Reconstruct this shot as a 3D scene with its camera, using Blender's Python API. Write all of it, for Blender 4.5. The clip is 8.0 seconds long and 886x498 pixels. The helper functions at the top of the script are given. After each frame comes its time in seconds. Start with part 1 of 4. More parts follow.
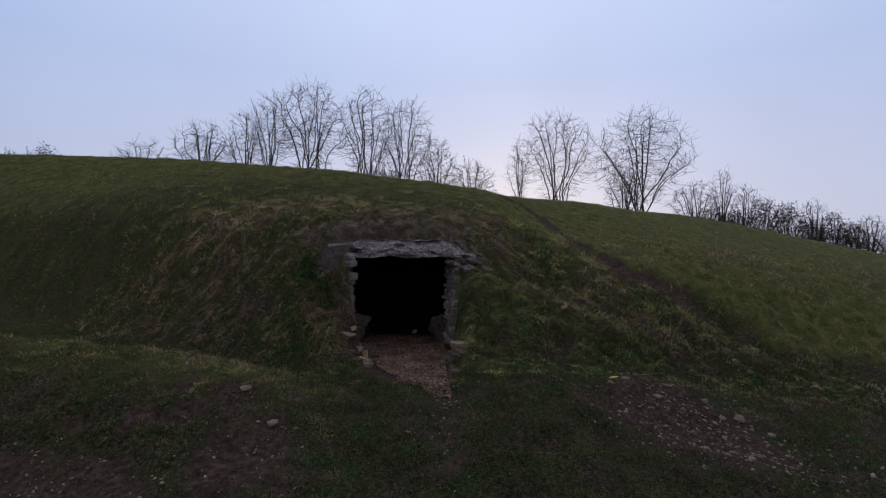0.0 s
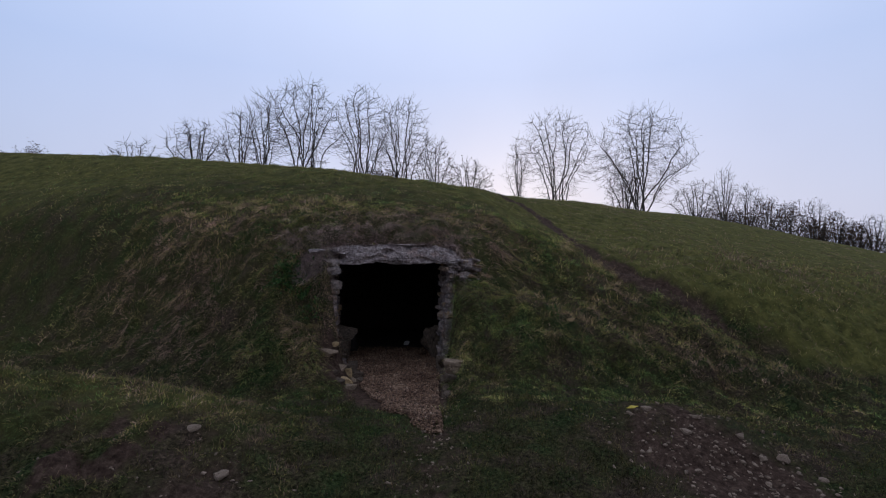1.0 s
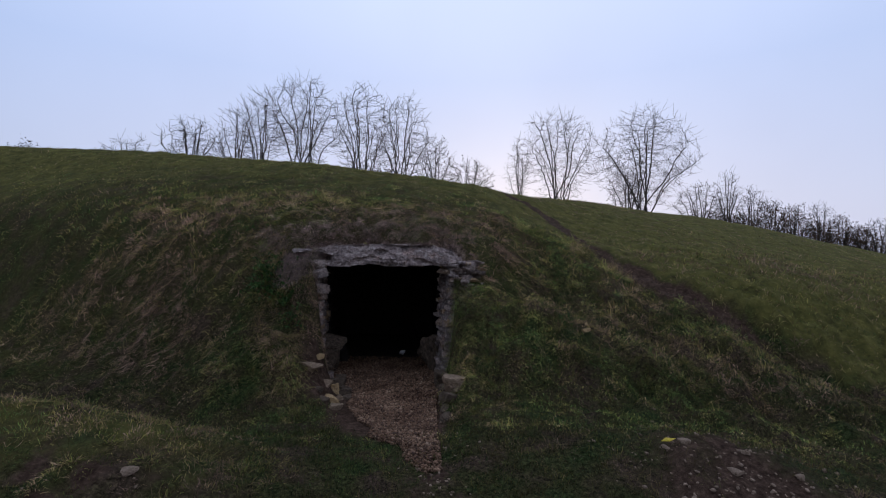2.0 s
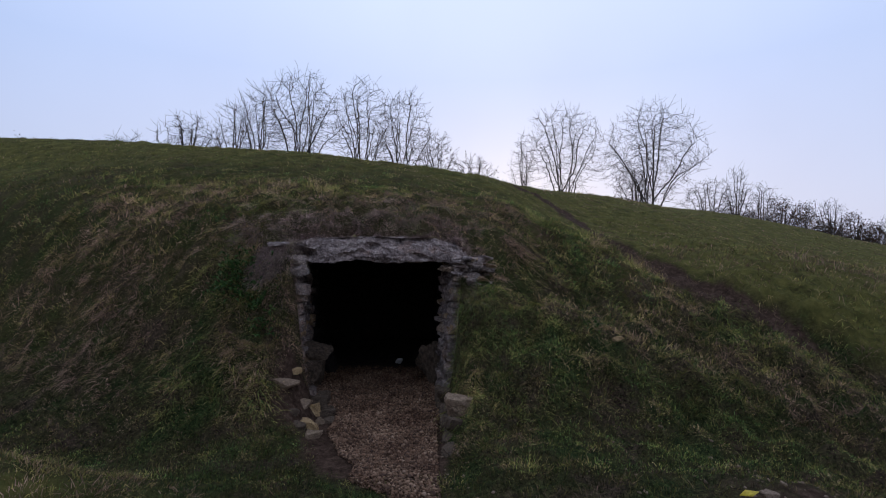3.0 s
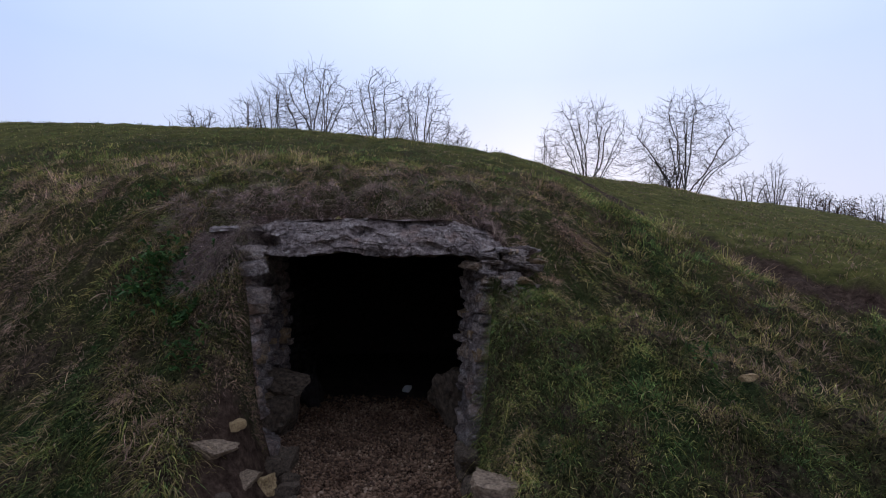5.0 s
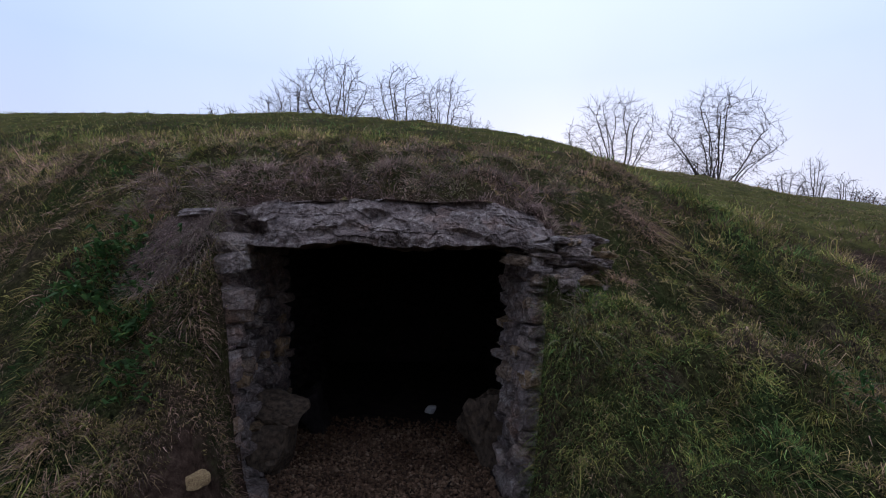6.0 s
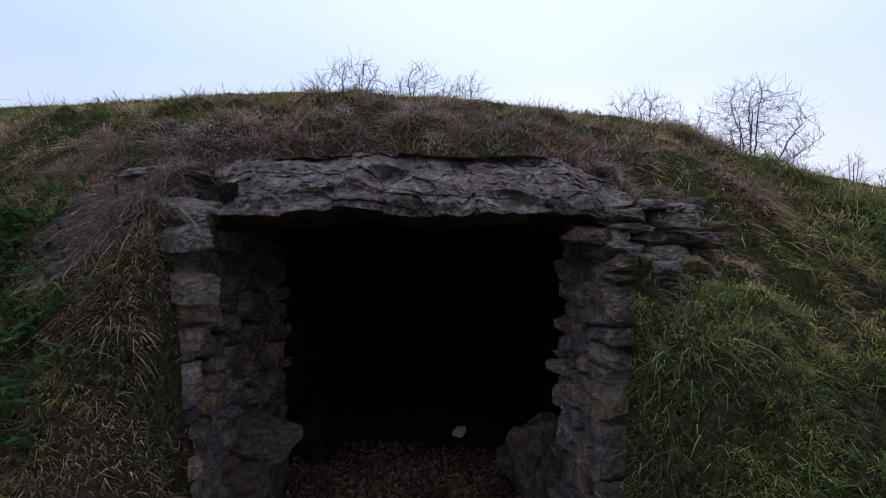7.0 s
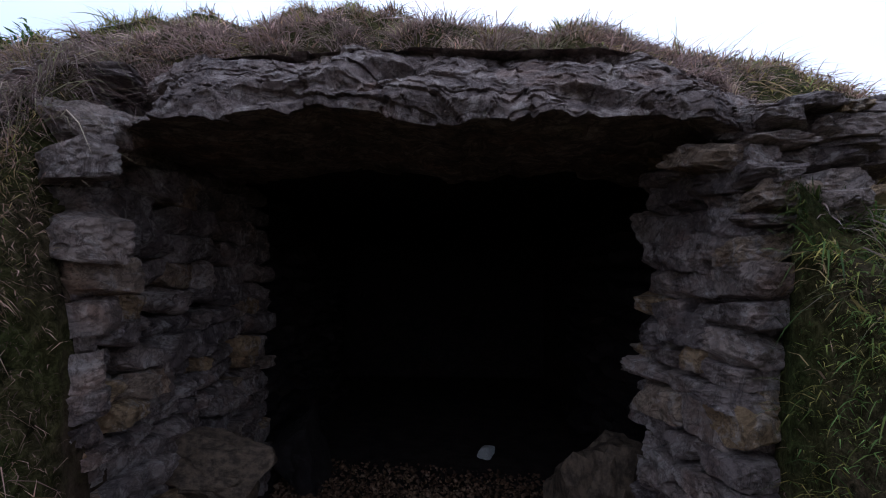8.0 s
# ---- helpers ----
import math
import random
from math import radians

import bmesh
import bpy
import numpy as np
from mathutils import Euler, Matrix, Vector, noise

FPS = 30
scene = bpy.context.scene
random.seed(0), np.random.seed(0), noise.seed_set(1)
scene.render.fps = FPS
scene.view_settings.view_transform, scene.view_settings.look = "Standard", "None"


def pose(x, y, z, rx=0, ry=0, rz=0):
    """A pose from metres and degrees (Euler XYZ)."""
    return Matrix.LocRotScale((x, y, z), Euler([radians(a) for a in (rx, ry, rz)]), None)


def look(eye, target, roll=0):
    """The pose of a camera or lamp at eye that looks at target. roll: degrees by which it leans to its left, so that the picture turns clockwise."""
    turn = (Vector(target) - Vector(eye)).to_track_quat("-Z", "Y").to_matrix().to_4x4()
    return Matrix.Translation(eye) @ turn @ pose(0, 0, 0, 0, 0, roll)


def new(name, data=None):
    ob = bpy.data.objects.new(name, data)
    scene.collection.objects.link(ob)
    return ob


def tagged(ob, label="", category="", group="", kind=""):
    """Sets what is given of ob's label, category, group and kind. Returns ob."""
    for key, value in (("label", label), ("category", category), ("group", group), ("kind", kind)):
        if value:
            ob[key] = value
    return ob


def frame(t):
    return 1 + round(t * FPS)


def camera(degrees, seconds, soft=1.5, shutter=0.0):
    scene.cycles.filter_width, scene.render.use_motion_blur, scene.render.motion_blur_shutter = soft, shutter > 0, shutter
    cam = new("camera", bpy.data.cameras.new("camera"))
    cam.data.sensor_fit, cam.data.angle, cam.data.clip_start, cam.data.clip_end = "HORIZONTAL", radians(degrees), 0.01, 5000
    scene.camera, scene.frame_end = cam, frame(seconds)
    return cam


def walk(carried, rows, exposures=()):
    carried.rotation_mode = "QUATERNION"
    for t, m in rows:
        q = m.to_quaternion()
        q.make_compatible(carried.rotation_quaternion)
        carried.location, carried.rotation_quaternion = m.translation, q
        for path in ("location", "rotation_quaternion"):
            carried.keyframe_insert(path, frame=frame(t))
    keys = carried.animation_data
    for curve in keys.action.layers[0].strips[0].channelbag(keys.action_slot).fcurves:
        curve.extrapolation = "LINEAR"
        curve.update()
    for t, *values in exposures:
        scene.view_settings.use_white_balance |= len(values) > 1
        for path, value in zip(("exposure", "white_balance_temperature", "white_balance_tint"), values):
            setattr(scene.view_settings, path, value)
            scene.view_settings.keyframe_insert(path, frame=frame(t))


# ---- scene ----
cam = camera(84.0, 8.0, soft=1.1)
PATH = [
    (0, (0.055, -0.042, 1.344), (0.04, 1.958, 1.378), 0.3),
    (0.5, (0.063, 0.27, 1.37), (0.05, 2.269, 1.407), 0.4),
    (1, (0.122, 0.654, 1.432), (0.112, 2.654, 1.465), 0.2),
    (1.5, (0.115, 0.96, 1.445), (0.11, 2.96, 1.485), 0.5),
    (3, (0.119, 2.23, 1.388), (0.1, 4.23, 1.424), 0.5),
    (3.5, (0.09, 2.662, 1.368), (0.058, 4.662, 1.404), 0.4),
    (4, (0.113, 3.113, 1.33), (0.064, 5.112, 1.364), 0.5),
    (4.5, (0.102, 3.464, 1.334), (0.033, 5.462, 1.37), 0.5),
    (6, (-0.046, 4.647, 1.287), (-0.229, 6.638, 1.322), 0.7),
    (6.5, (-0.142, 5.019, 1.247), (-0.372, 7.005, 1.285), 0.7),
    (7, (-0.188, 5.389, 1.179), (-0.45, 7.371, 1.227), 0.5),
    (7.5, (-0.241, 5.705, 1.105), (-0.533, 7.683, 1.168), 0.5),
    (8, (-0.316, 6.027, 1.006), (-0.637, 7.999, 1.092), 0.6),
]
walk(cam, [(t, look(eye, target, roll)) for t, eye, target, roll in PATH],
     exposures=[(0, 0.08), (1.0, 0.22), (1.5, 0.25), (3.5, 0.38), (4.5, 0.46), (6.5, 0.6), (7.5, 0.83), (8, 1.08)])

# ---- sky and light ----
SUN_EL, SUN_AZ = 6.0, 8.0  # degrees; azimuth from +y towards +x
world = bpy.data.worlds.new("overcast_dusk")
scene.world = world
world.use_nodes = True
wn, wl = world.node_tree.nodes, world.node_tree.links
wn.clear()
w_out = wn.new("ShaderNodeOutputWorld")
w_bg = wn.new("ShaderNodeBackground")
w_sky = wn.new("ShaderNodeTexSky")
w_sky.sky_type = "NISHITA"
w_sky.sun_disc = False
w_sky.sun_elevation, w_sky.sun_rotation = radians(SUN_EL), radians(SUN_AZ)
w_sky.air_density, w_sky.dust_density, w_sky.ozone_density = 1.0, 3.0, 2.0
w_coord = wn.new("ShaderNodeTexCoord")
w_sep = wn.new("ShaderNodeSeparateXYZ")
w_ramp = wn.new("ShaderNodeValToRGB")
for pos, col in ((0.0, (0.70, 0.68, 0.82, 1)), (0.12, (0.65, 0.67, 0.85, 1)), (0.34, (0.55, 0.64, 0.91, 1)), (1.0, (0.95, 1.05, 1.35, 1))):
    e = w_ramp.color_ramp.elements[0] if pos == 0.0 else w_ramp.color_ramp.elements[-1] if pos == 1.0 else w_ramp.color_ramp.elements.new(pos)
    e.color = col
w_noise = wn.new("ShaderNodeTexNoise")
w_noise.inputs["Scale"].default_value, w_noise.inputs["Detail"].default_value = 1.6, 4
w_map = wn.new("ShaderNodeMapRange")
w_map.inputs["To Min"].default_value, w_map.inputs["To Max"].default_value = 0.86, 1.14
w_mul = wn.new("ShaderNodeMix")
w_mul.data_type, w_mul.blend_type = "RGBA", "MULTIPLY"
w_mul.inputs["Factor"].default_value = 1.0
w_add = wn.new("ShaderNodeMix")
w_add.data_type, w_add.blend_type = "RGBA", "ADD"
w_add.inputs["Factor"].default_value = 0.006
wl.new(w_coord.outputs["Generated"], w_sep.inputs[0])
wl.new(w_sep.outputs["Z"], w_ramp.inputs[0])
wl.new(w_coord.outputs["Generated"], w_noise.inputs["Vector"])
wl.new(w_noise.outputs["Fac"], w_map.inputs["Value"])
wl.new(w_ramp.outputs["Color"], w_mul.inputs["A"])
wl.new(w_map.outputs["Result"], w_mul.inputs["B"])
# the glow of the low sun lies ahead, so the sky behind is dimmer
w_back = wn.new("ShaderNodeMapRange")
w_back.inputs["From Min"].default_value, w_back.inputs["From Max"].default_value = -0.9, 0.75
w_back.inputs["To Min"].default_value, w_back.inputs["To Max"].default_value = 0.65, 1.0
w_dim = wn.new("ShaderNodeMix")
w_dim.data_type, w_dim.blend_type = "RGBA", "MULTIPLY"
w_dim.inputs["Factor"].default_value = 1.0
wl.new(w_sep.outputs["Y"], w_back.inputs["Value"])
wl.new(w_mul.outputs["Result"], w_dim.inputs["A"])
wl.new(w_back.outputs["Result"], w_dim.inputs["B"])
# thin cloud round the hidden sun is paler and pinker than the sky to either side
w_dot = wn.new("ShaderNodeVectorMath")
w_dot.operation = "DOT_PRODUCT"
w_dot.inputs[1].default_value = (0.068, 0.968, 0.242)
w_glow = wn.new("ShaderNodeValToRGB")
for e, (pos, col) in zip((*w_glow.color_ramp.elements, w_glow.color_ramp.elements.new(0.9)), ((0.70, (0.84, 0.90, 0.95, 1)), (1.0, (1.10, 1.06, 1.03, 1)), (0.9, (0.95, 0.97, 0.99, 1)))):
    e.position, e.color = pos, col
w_warm = wn.new("ShaderNodeMix")
w_warm.data_type, w_warm.blend_type = "RGBA", "MULTIPLY"
w_warm.inputs["Factor"].default_value = 1.0
wl.new(w_coord.outputs["Generated"], w_dot.inputs[0])
wl.new(w_dot.outputs["Value"], w_glow.inputs[0])
wl.new(w_dim.outputs["Result"], w_warm.inputs["A"])
wl.new(w_glow.outputs["Color"], w_warm.inputs["B"])
wl.new(w_warm.outputs["Result"], w_add.inputs["A"])
wl.new(w_sky.outputs["Color"], w_add.inputs["B"])
wl.new(w_add.outputs["Result"], w_bg.inputs["Color"])
w_bg.inputs["Strength"].default_value = 0.85
wl.new(w_bg.outputs[0], w_out.inputs[0])
sun = new("sun", bpy.data.lights.new("sun", "SUN"))
sun.data.energy, sun.data.angle, sun.data.color = 0.25, radians(40), (1.0, 0.93, 0.85)
az, el = radians(SUN_AZ), radians(SUN_EL)
sun.matrix_basis = look((0, 0, 60), (-math.sin(az) * math.cos(el), -math.cos(az) * math.cos(el), 60 - math.sin(el)))

# ---- materials ----
def material(name, rough=0.9):
    m = bpy.data.materials.new(name)
    m.use_nodes = True
    n, l = m.node_tree.nodes, m.node_tree.links
    b = n["Principled BSDF"]
    b.inputs["Roughness"].default_value = rough
    b.inputs["Specular IOR Level"].default_value = 0.15
    return m, n, l, b


def noise_node(n, l, scale, detail=6, coord=None, rough=0.55, distort=0.0):
    t = n.new("ShaderNodeTexNoise")
    t.inputs["Scale"].default_value, t.inputs["Detail"].default_value = scale, detail
    t.inputs["Roughness"].default_value, t.inputs["Distortion"].default_value = rough, distort
    if coord is not None:
        l.new(coord, t.inputs["Vector"])
    return t.outputs["Fac"]


def ramp_node(n, l, fac, stops):
    r = n.new("ShaderNodeValToRGB")
    els = r.color_ramp.elements
    while len(els) < len(stops):
        els.new(0.5)
    for e, (p, c) in zip(els, stops):
        e.position, e.color = p, (*c, 1)
    l.new(fac, r.inputs[0])
    return r.outputs["Color"]


def mix_node(n, l, fac, a, b, blend="MIX"):
    m = n.new("ShaderNodeMix")
    m.data_type, m.blend_type = "RGBA", blend
    for key, v in (("Factor", fac), ("A", a), ("B", b)):
        if isinstance(v, (int, float)):
            m.inputs[key].default_value = v
        elif isinstance(v, tuple):
            m.inputs[key].default_value = (*v, 1)
        else:
            l.new(v, m.inputs[key])
    return m.outputs["Result"]


def bump_node(n, l, b, height, strength, distance):
    u = n.new("ShaderNodeBump")
    u.inputs["Strength"].default_value, u.inputs["Distance"].default_value = strength, distance
    l.new(height, u.inputs["Height"])
    l.new(u.outputs[0], b.inputs["Normal"])


def object_coord(n):
    return n.new("ShaderNodeTexCoord").outputs["Object"]


def position(n):
    return n.new("ShaderNodeNewGeometry").outputs["Position"]


def attribute(n, name):
    a = n.new("ShaderNodeAttribute")
    a.attribute_name = name
    return a.outputs["Fac"]


def math_node(n, l, op, a, b):
    m = n.new("ShaderNodeMath")
    m.operation = op
    m.use_clamp = True
    for i, v in enumerate((a, b)):
        if isinstance(v, (int, float)):
            m.inputs[i].default_value = v
        else:
            l.new(v, m.inputs[i])
    return m.outputs[0]


def make_ground_material():
    m, n, l, b = material("turf_and_soil", 0.95)
    b.inputs["Specular IOR Level"].default_value = 0.04
    p = position(n)
    turf = ramp_node(n, l, noise_node(n, l, 2.6, 5, p, 0.6), [(0.36, (0.09, 0.058, 0.040)), (0.5, (0.068, 0.058, 0.024)), (0.64, (0.045, 0.060, 0.02))])
    blade = ramp_node(n, l, noise_node(n, l, 34, 10, p, 0.8, 0.5), [(0.38, (0.08, 0.08, 0.09)), (0.5, (0.55, 0.57, 0.57)), (0.66, (1.8, 1.85, 1.8))])
    turf = mix_node(n, l, 1.0, turf, blade, "MULTIPLY")
    lush = ramp_node(n, l, noise_node(n, l, 5.5, 10, p, 0.75), [(0.34, (0.040, 0.036, 0.013)), (0.5, (0.096, 0.088, 0.025)), (0.66, (0.168, 0.142, 0.042))])
    turf = mix_node(n, l, attribute(n, "sward"), turf, lush)
    soil = ramp_node(n, l, noise_node(n, l, 19, 10, p, 0.75), [(0.34, (0.018, 0.0105, 0.007)), (0.5, (0.062, 0.037, 0.026)), (0.66, (0.125, 0.080, 0.056))])
    edge = noise_node(n, l, 14, 6, p)
    k = math_node(n, l, "ADD", attribute(n, "soil"), math_node(n, l, "MULTIPLY", edge, 0.6))
    k = ramp_node(n, l, k, [(0.55, (0, 0, 0)), (0.95, (1, 1, 1))])
    l.new(mix_node(n, l, k, turf, soil), b.inputs["Base Color"])
    bump_node(n, l, b, noise_node(n, l, 60, 6, p, 0.7), 0.8, 0.03)
    return m


def make_stone_material(name, dark, mid, light, ochre):
    m, n, l, b = material(name, 0.85)
    p = position(n)
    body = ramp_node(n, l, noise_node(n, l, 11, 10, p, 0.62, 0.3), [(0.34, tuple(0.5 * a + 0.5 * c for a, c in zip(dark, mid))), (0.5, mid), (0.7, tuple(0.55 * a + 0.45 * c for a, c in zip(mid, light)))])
    info = n.new("ShaderNodeObjectInfo")
    tone = ramp_node(n, l, info.outputs["Random"], [(0.0, (0.6, 0.57, 0.58)), (0.3, (0.85, 0.81, 0.80)), (0.6, (1.0, 0.95, 0.92)), (0.86, (1.25, 1.16, 1.08)), (0.93, ochre), (1.0, ochre)])
    body = mix_node(n, l, 1.0, body, tone, "MULTIPLY")
    grain = ramp_node(n, l, noise_node(n, l, 90, 6, p, 0.7), [(0.3, (0.7, 0.7, 0.7)), (0.7, (1.25, 1.25, 1.25))])
    body = mix_node(n, l, 1.0, body, grain, "MULTIPLY")
    lichen = ramp_node(n, l, noise_node(n, l, 16, 8, p, 0.7, 0.6), [(0.52, (0, 0, 0)), (0.60, (1, 1, 1))])
    body = mix_node(n, l, math_node(n, l, "MULTIPLY", lichen, 0.5), body, light)
    pits = ramp_node(n, l, noise_node(n, l, 42, 6, p, 0.7), [(0.32, (1, 1, 1)), (0.40, (0, 0, 0))])
    body = mix_node(n, l, math_node(n, l, "MULTIPLY", pits, 0.6), body, dark)
    grime = ramp_node(n, l, noise_node(n, l, 3.1, 8, p, 0.7), [(0.52, (0, 0, 0)), (0.68, (1, 1, 1))])
    body = mix_node(n, l, math_node(n, l, "MULTIPLY", grime, 0.4), body, (0.035, 0.03, 0.032))
    rust = ramp_node(n, l, noise_node(n, l, 4.3, 6, p, 0.6), [(0.56, (0, 0, 0)), (0.7, (1, 1, 1))])
    body = mix_node(n, l, math_node(n, l, "MULTIPLY", rust, 0.5), body, mix_node(n, l, 1.0, body, (1.25, 0.88, 0.66), "MULTIPLY"))
    vein = ramp_node(n, l, noise_node(n, l, 13, 8, p, 0.7, 1.0), [(0.455, (0, 0, 0)), (0.5, (1, 1, 1)), (0.545, (0, 0, 0))])
    body = mix_node(n, l, math_node(n, l, "MULTIPLY", vein, 0.55), body, dark)
    l.new(body, b.inputs["Base Color"])
    bump_node(n, l, b, noise_node(n, l, 34, 10, p, 0.78), 1.0, 0.026)
    return m


M_GROUND = make_ground_material()
M_STONE = make_stone_material("weathered_limestone", (0.03, 0.024, 0.022), (0.31, 0.246, 0.222), (0.68, 0.58, 0.52), (1.35, 1.1, 0.70))
M_LINTEL = make_stone_material("dark_lintel_stone", (0.034, 0.027, 0.028), (0.275, 0.212, 0.190), (0.70, 0.58, 0.51), (1.0, 0.9, 0.8))
# darkened copy of the limestone: the chamber's shade is put into its colour
M_INNER = make_stone_material("shade_darkened_limestone", (0.018, 0.014, 0.014), (0.034, 0.027, 0.026), (0.06, 0.048, 0.044), (1.2, 1.0, 0.8))


def make_gravel_material():
    m, n, l, b = material("limestone_gravel", 0.8)
    g = n.new("ShaderNodeNewGeometry")
    tone = ramp_node(n, l, g.outputs["Random Per Island"], [(0.0, (0.07, 0.04, 0.027)), (0.35, (0.16, 0.094, 0.058)), (0.7, (0.25, 0.145, 0.090)), (0.93, (0.33, 0.205, 0.13)), (1.0, (0.42, 0.29, 0.20))])
    dirt = ramp_node(n, l, noise_node(n, l, 3.0, 6, g.outputs["Position"]), [(0.35, (0.55, 0.5, 0.48)), (0.65, (1, 1, 1))])
    l.new(mix_node(n, l, 1.0, tone, dirt, "MULTIPLY"), b.inputs["Base Color"])
    bump_node(n, l, b, noise_node(n, l, 160, 4, g.outputs["Position"]), 0.5, 0.004)
    return m


def make_grass_material(name, stops):
    """Blades: attribute tone runs from dead straw to fresh green."""
    m, n, l, b = material(name, 0.7)
    g = n.new("ShaderNodeNewGeometry")
    c = ramp_node(n, l, attribute(n, "tone"), stops)
    v = ramp_node(n, l, g.outputs["Random Per Island"], [(0.0, (0.55, 0.55, 0.55)), (0.6, (1.0, 1.0, 1.0)), (1.0, (1.45, 1.42, 1.4))])
    c = mix_node(n, l, 1.0, c, v, "MULTIPLY")
    # lightness per tuft, with the lit and shaded places that sward paints in
    c = mix_node(n, l, 1.0, c, attribute(n, "light_gain"), "MULTIPLY")
    l.new(c, b.inputs["Base Color"])
    b.inputs["Specular IOR Level"].default_value = 0.06
    # thin leaves let some light through
    thin, both = n.new("ShaderNodeBsdfTranslucent"), n.new("ShaderNodeMixShader")
    both.inputs[0].default_value = 0.3
    l.new(c, thin.inputs["Color"])
    l.new(b.outputs[0], both.inputs[1])
    l.new(thin.outputs[0], both.inputs[2])
    l.new(both.outputs[0], n["Material Output"].inputs["Surface"])
    return m


def make_bark_material():
    m, n, l, b = material("winter_bark", 0.9)
    p = object_coord(n)
    l.new(ramp_node(n, l, noise_node(n, l, 5, 6, p), [(0.3, (0.03, 0.025, 0.023)), (0.7, (0.07, 0.06, 0.055))]), b.inputs["Base Color"])
    bump_node(n, l, b, noise_node(n, l, 18, 6, p), 0.6, 0.03)
    return m


def make_plain(name, a, c, scale, rough=0.8):
    m, n, l, b = material(name, rough)
    l.new(ramp_node(n, l, noise_node(n, l, scale, 8, object_coord(n), 0.7), [(0.38, a), (0.64, c)]), b.inputs["Base Color"])
    bump_node(n, l, b, noise_node(n, l, scale * 4, 6, object_coord(n)), 0.6, 0.01)
    return m


M_GRAVEL = make_gravel_material()
M_GRASS = make_grass_material("turf_blades", [(0.0, (0.255, 0.158, 0.122)), (0.25, (0.268, 0.178, 0.100)), (0.5, (0.225, 0.180, 0.058)), (0.75, (0.155, 0.165, 0.042)), (1.0, (0.072, 0.112, 0.035))])
M_STRAW = make_grass_material("dead_grass", [(0.0, (0.13, 0.088, 0.08)), (0.5, (0.25, 0.178, 0.15)), (1.0, (0.19, 0.185, 0.09))])
M_LEAF = make_grass_material("herb_leaves", [(0.0, (0.045, 0.075, 0.028)), (0.6, (0.075, 0.15, 0.045)), (1.0, (0.17, 0.21, 0.05))])
M_BARK = make_bark_material()
M_DRYLEAF = make_grass_material("clinging_leaves", [(0.0, (0.045, 0.026, 0.018)), (1.0, (0.10, 0.055, 0.032))])
M_PALE = make_plain("pale_stone", (0.45, 0.43, 0.40), (0.62, 0.60, 0.56), 14)
M_OCHRE = make_plain("ochre_limestone", (0.20, 0.125, 0.065), (0.56, 0.38, 0.19), 13)
M_BUFF = make_plain("buff_limestone", (0.11, 0.074, 0.05), (0.36, 0.25, 0.165), 14)
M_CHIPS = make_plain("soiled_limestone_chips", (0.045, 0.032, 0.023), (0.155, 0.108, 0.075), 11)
M_FIELD = make_plain("earthy_field_stone", (0.11, 0.075, 0.052), (0.36, 0.255, 0.18), 16)
# near-black earth: shade inside the passage is put into the colour
M_EARTH = make_plain("shade_dark_earth", (0.022, 0.015, 0.013), (0.055, 0.038, 0.032), 8, 0.95)
M_YELLOW = make_plain("fallen_leaf", (0.45, 0.33, 0.03), (0.6, 0.45, 0.05), 60, 0.6)

# ---- ground ----
def smooth(a, b, v):
    t = np.clip((v - a) / (b - a), 0, 1)
    return t * t * (3 - 2 * t)


def gauss(v, s):
    return np.exp(-0.5 * (v / s) ** 2)


# The mound in section, from its left end to its right: x, then the foot (y, z), the brow (y, z) and the crest (y, z).
SECTIONS = np.array([
    (-30.0, 15.0, 0.6, 17.0, 2.3, 20.0, 4.7),
    (-13.0, 10.6, 0.45, 12.0, 2.4, 14.6, 4.35),
    (-8.0, 8.9, 0.12, 10.3, 2.2, 14.3, 4.15),
    (-4.4, 7.0, 0.05, 8.6, 2.0, 13.6, 3.78),
    (-2.6, 6.0, 0.06, 7.75, 1.82, 12.8, 3.52),
    (-1.6, 5.72, 0.05, 7.45, 1.74, 12.6, 3.36),
    (-0.6, 6.0, 0.1, 7.6, 1.78, 12.4, 3.22),
    (0.8, 5.9, 0.15, 8.1, 1.68, 12.6, 3.06),
    (1.6, 5.75, 0.05, 8.8, 1.65, 13.4, 3.0),
    (2.7, 5.9, -0.05, 8.9, 1.42, 15.0, 3.1),
    (4.5, 6.2, -0.15, 8.8, 1.3, 17.0, 3.22),
    (8.0, 7.0, -0.3, 9.5, 0.9, 20.0, 3.18),
    (14.0, 9.0, -0.5, 12.0, 0.6, 21.0, 2.33),
    (20.0, 11.0, -0.7, 14.0, 0.3, 22.0, 1.25),
    (34.0, 14.0, -0.8, 17.0, -0.6, 24.0, -0.5),
])


def spline(kx, ky, x):
    """A smooth curve through knots, with no overshoot; ky may hold an array for each knot."""
    h = [kx[i + 1] - kx[i] for i in range(len(kx) - 1)]
    d = [(ky[i + 1] - ky[i]) / h[i] for i in range(len(h))]
    m = [d[0]]
    for i in range(1, len(h)):
        same = d[i - 1] * d[i] > 0
        m.append(np.where(same, 2 * d[i - 1] * d[i] / np.where(same, d[i - 1] + d[i], 1), 0))
    m.append(d[-1])
    out = ky[0] + m[0] * np.minimum(x - kx[0], 0)
    for i in range(len(h)):
        t = np.clip((x - kx[i]) / h[i], 0, 1)
        v = ky[i] * (1 + 2 * t) * (1 - t) ** 2 + h[i] * m[i] * t * (1 - t) ** 2 + ky[i + 1] * t * t * (3 - 2 * t) + h[i] * m[i + 1] * t * t * (t - 1)
        out = np.where(x >= kx[i], v, out)
    return out


AXIS = radians(9.0)  # the passage runs inwards, a little to the left
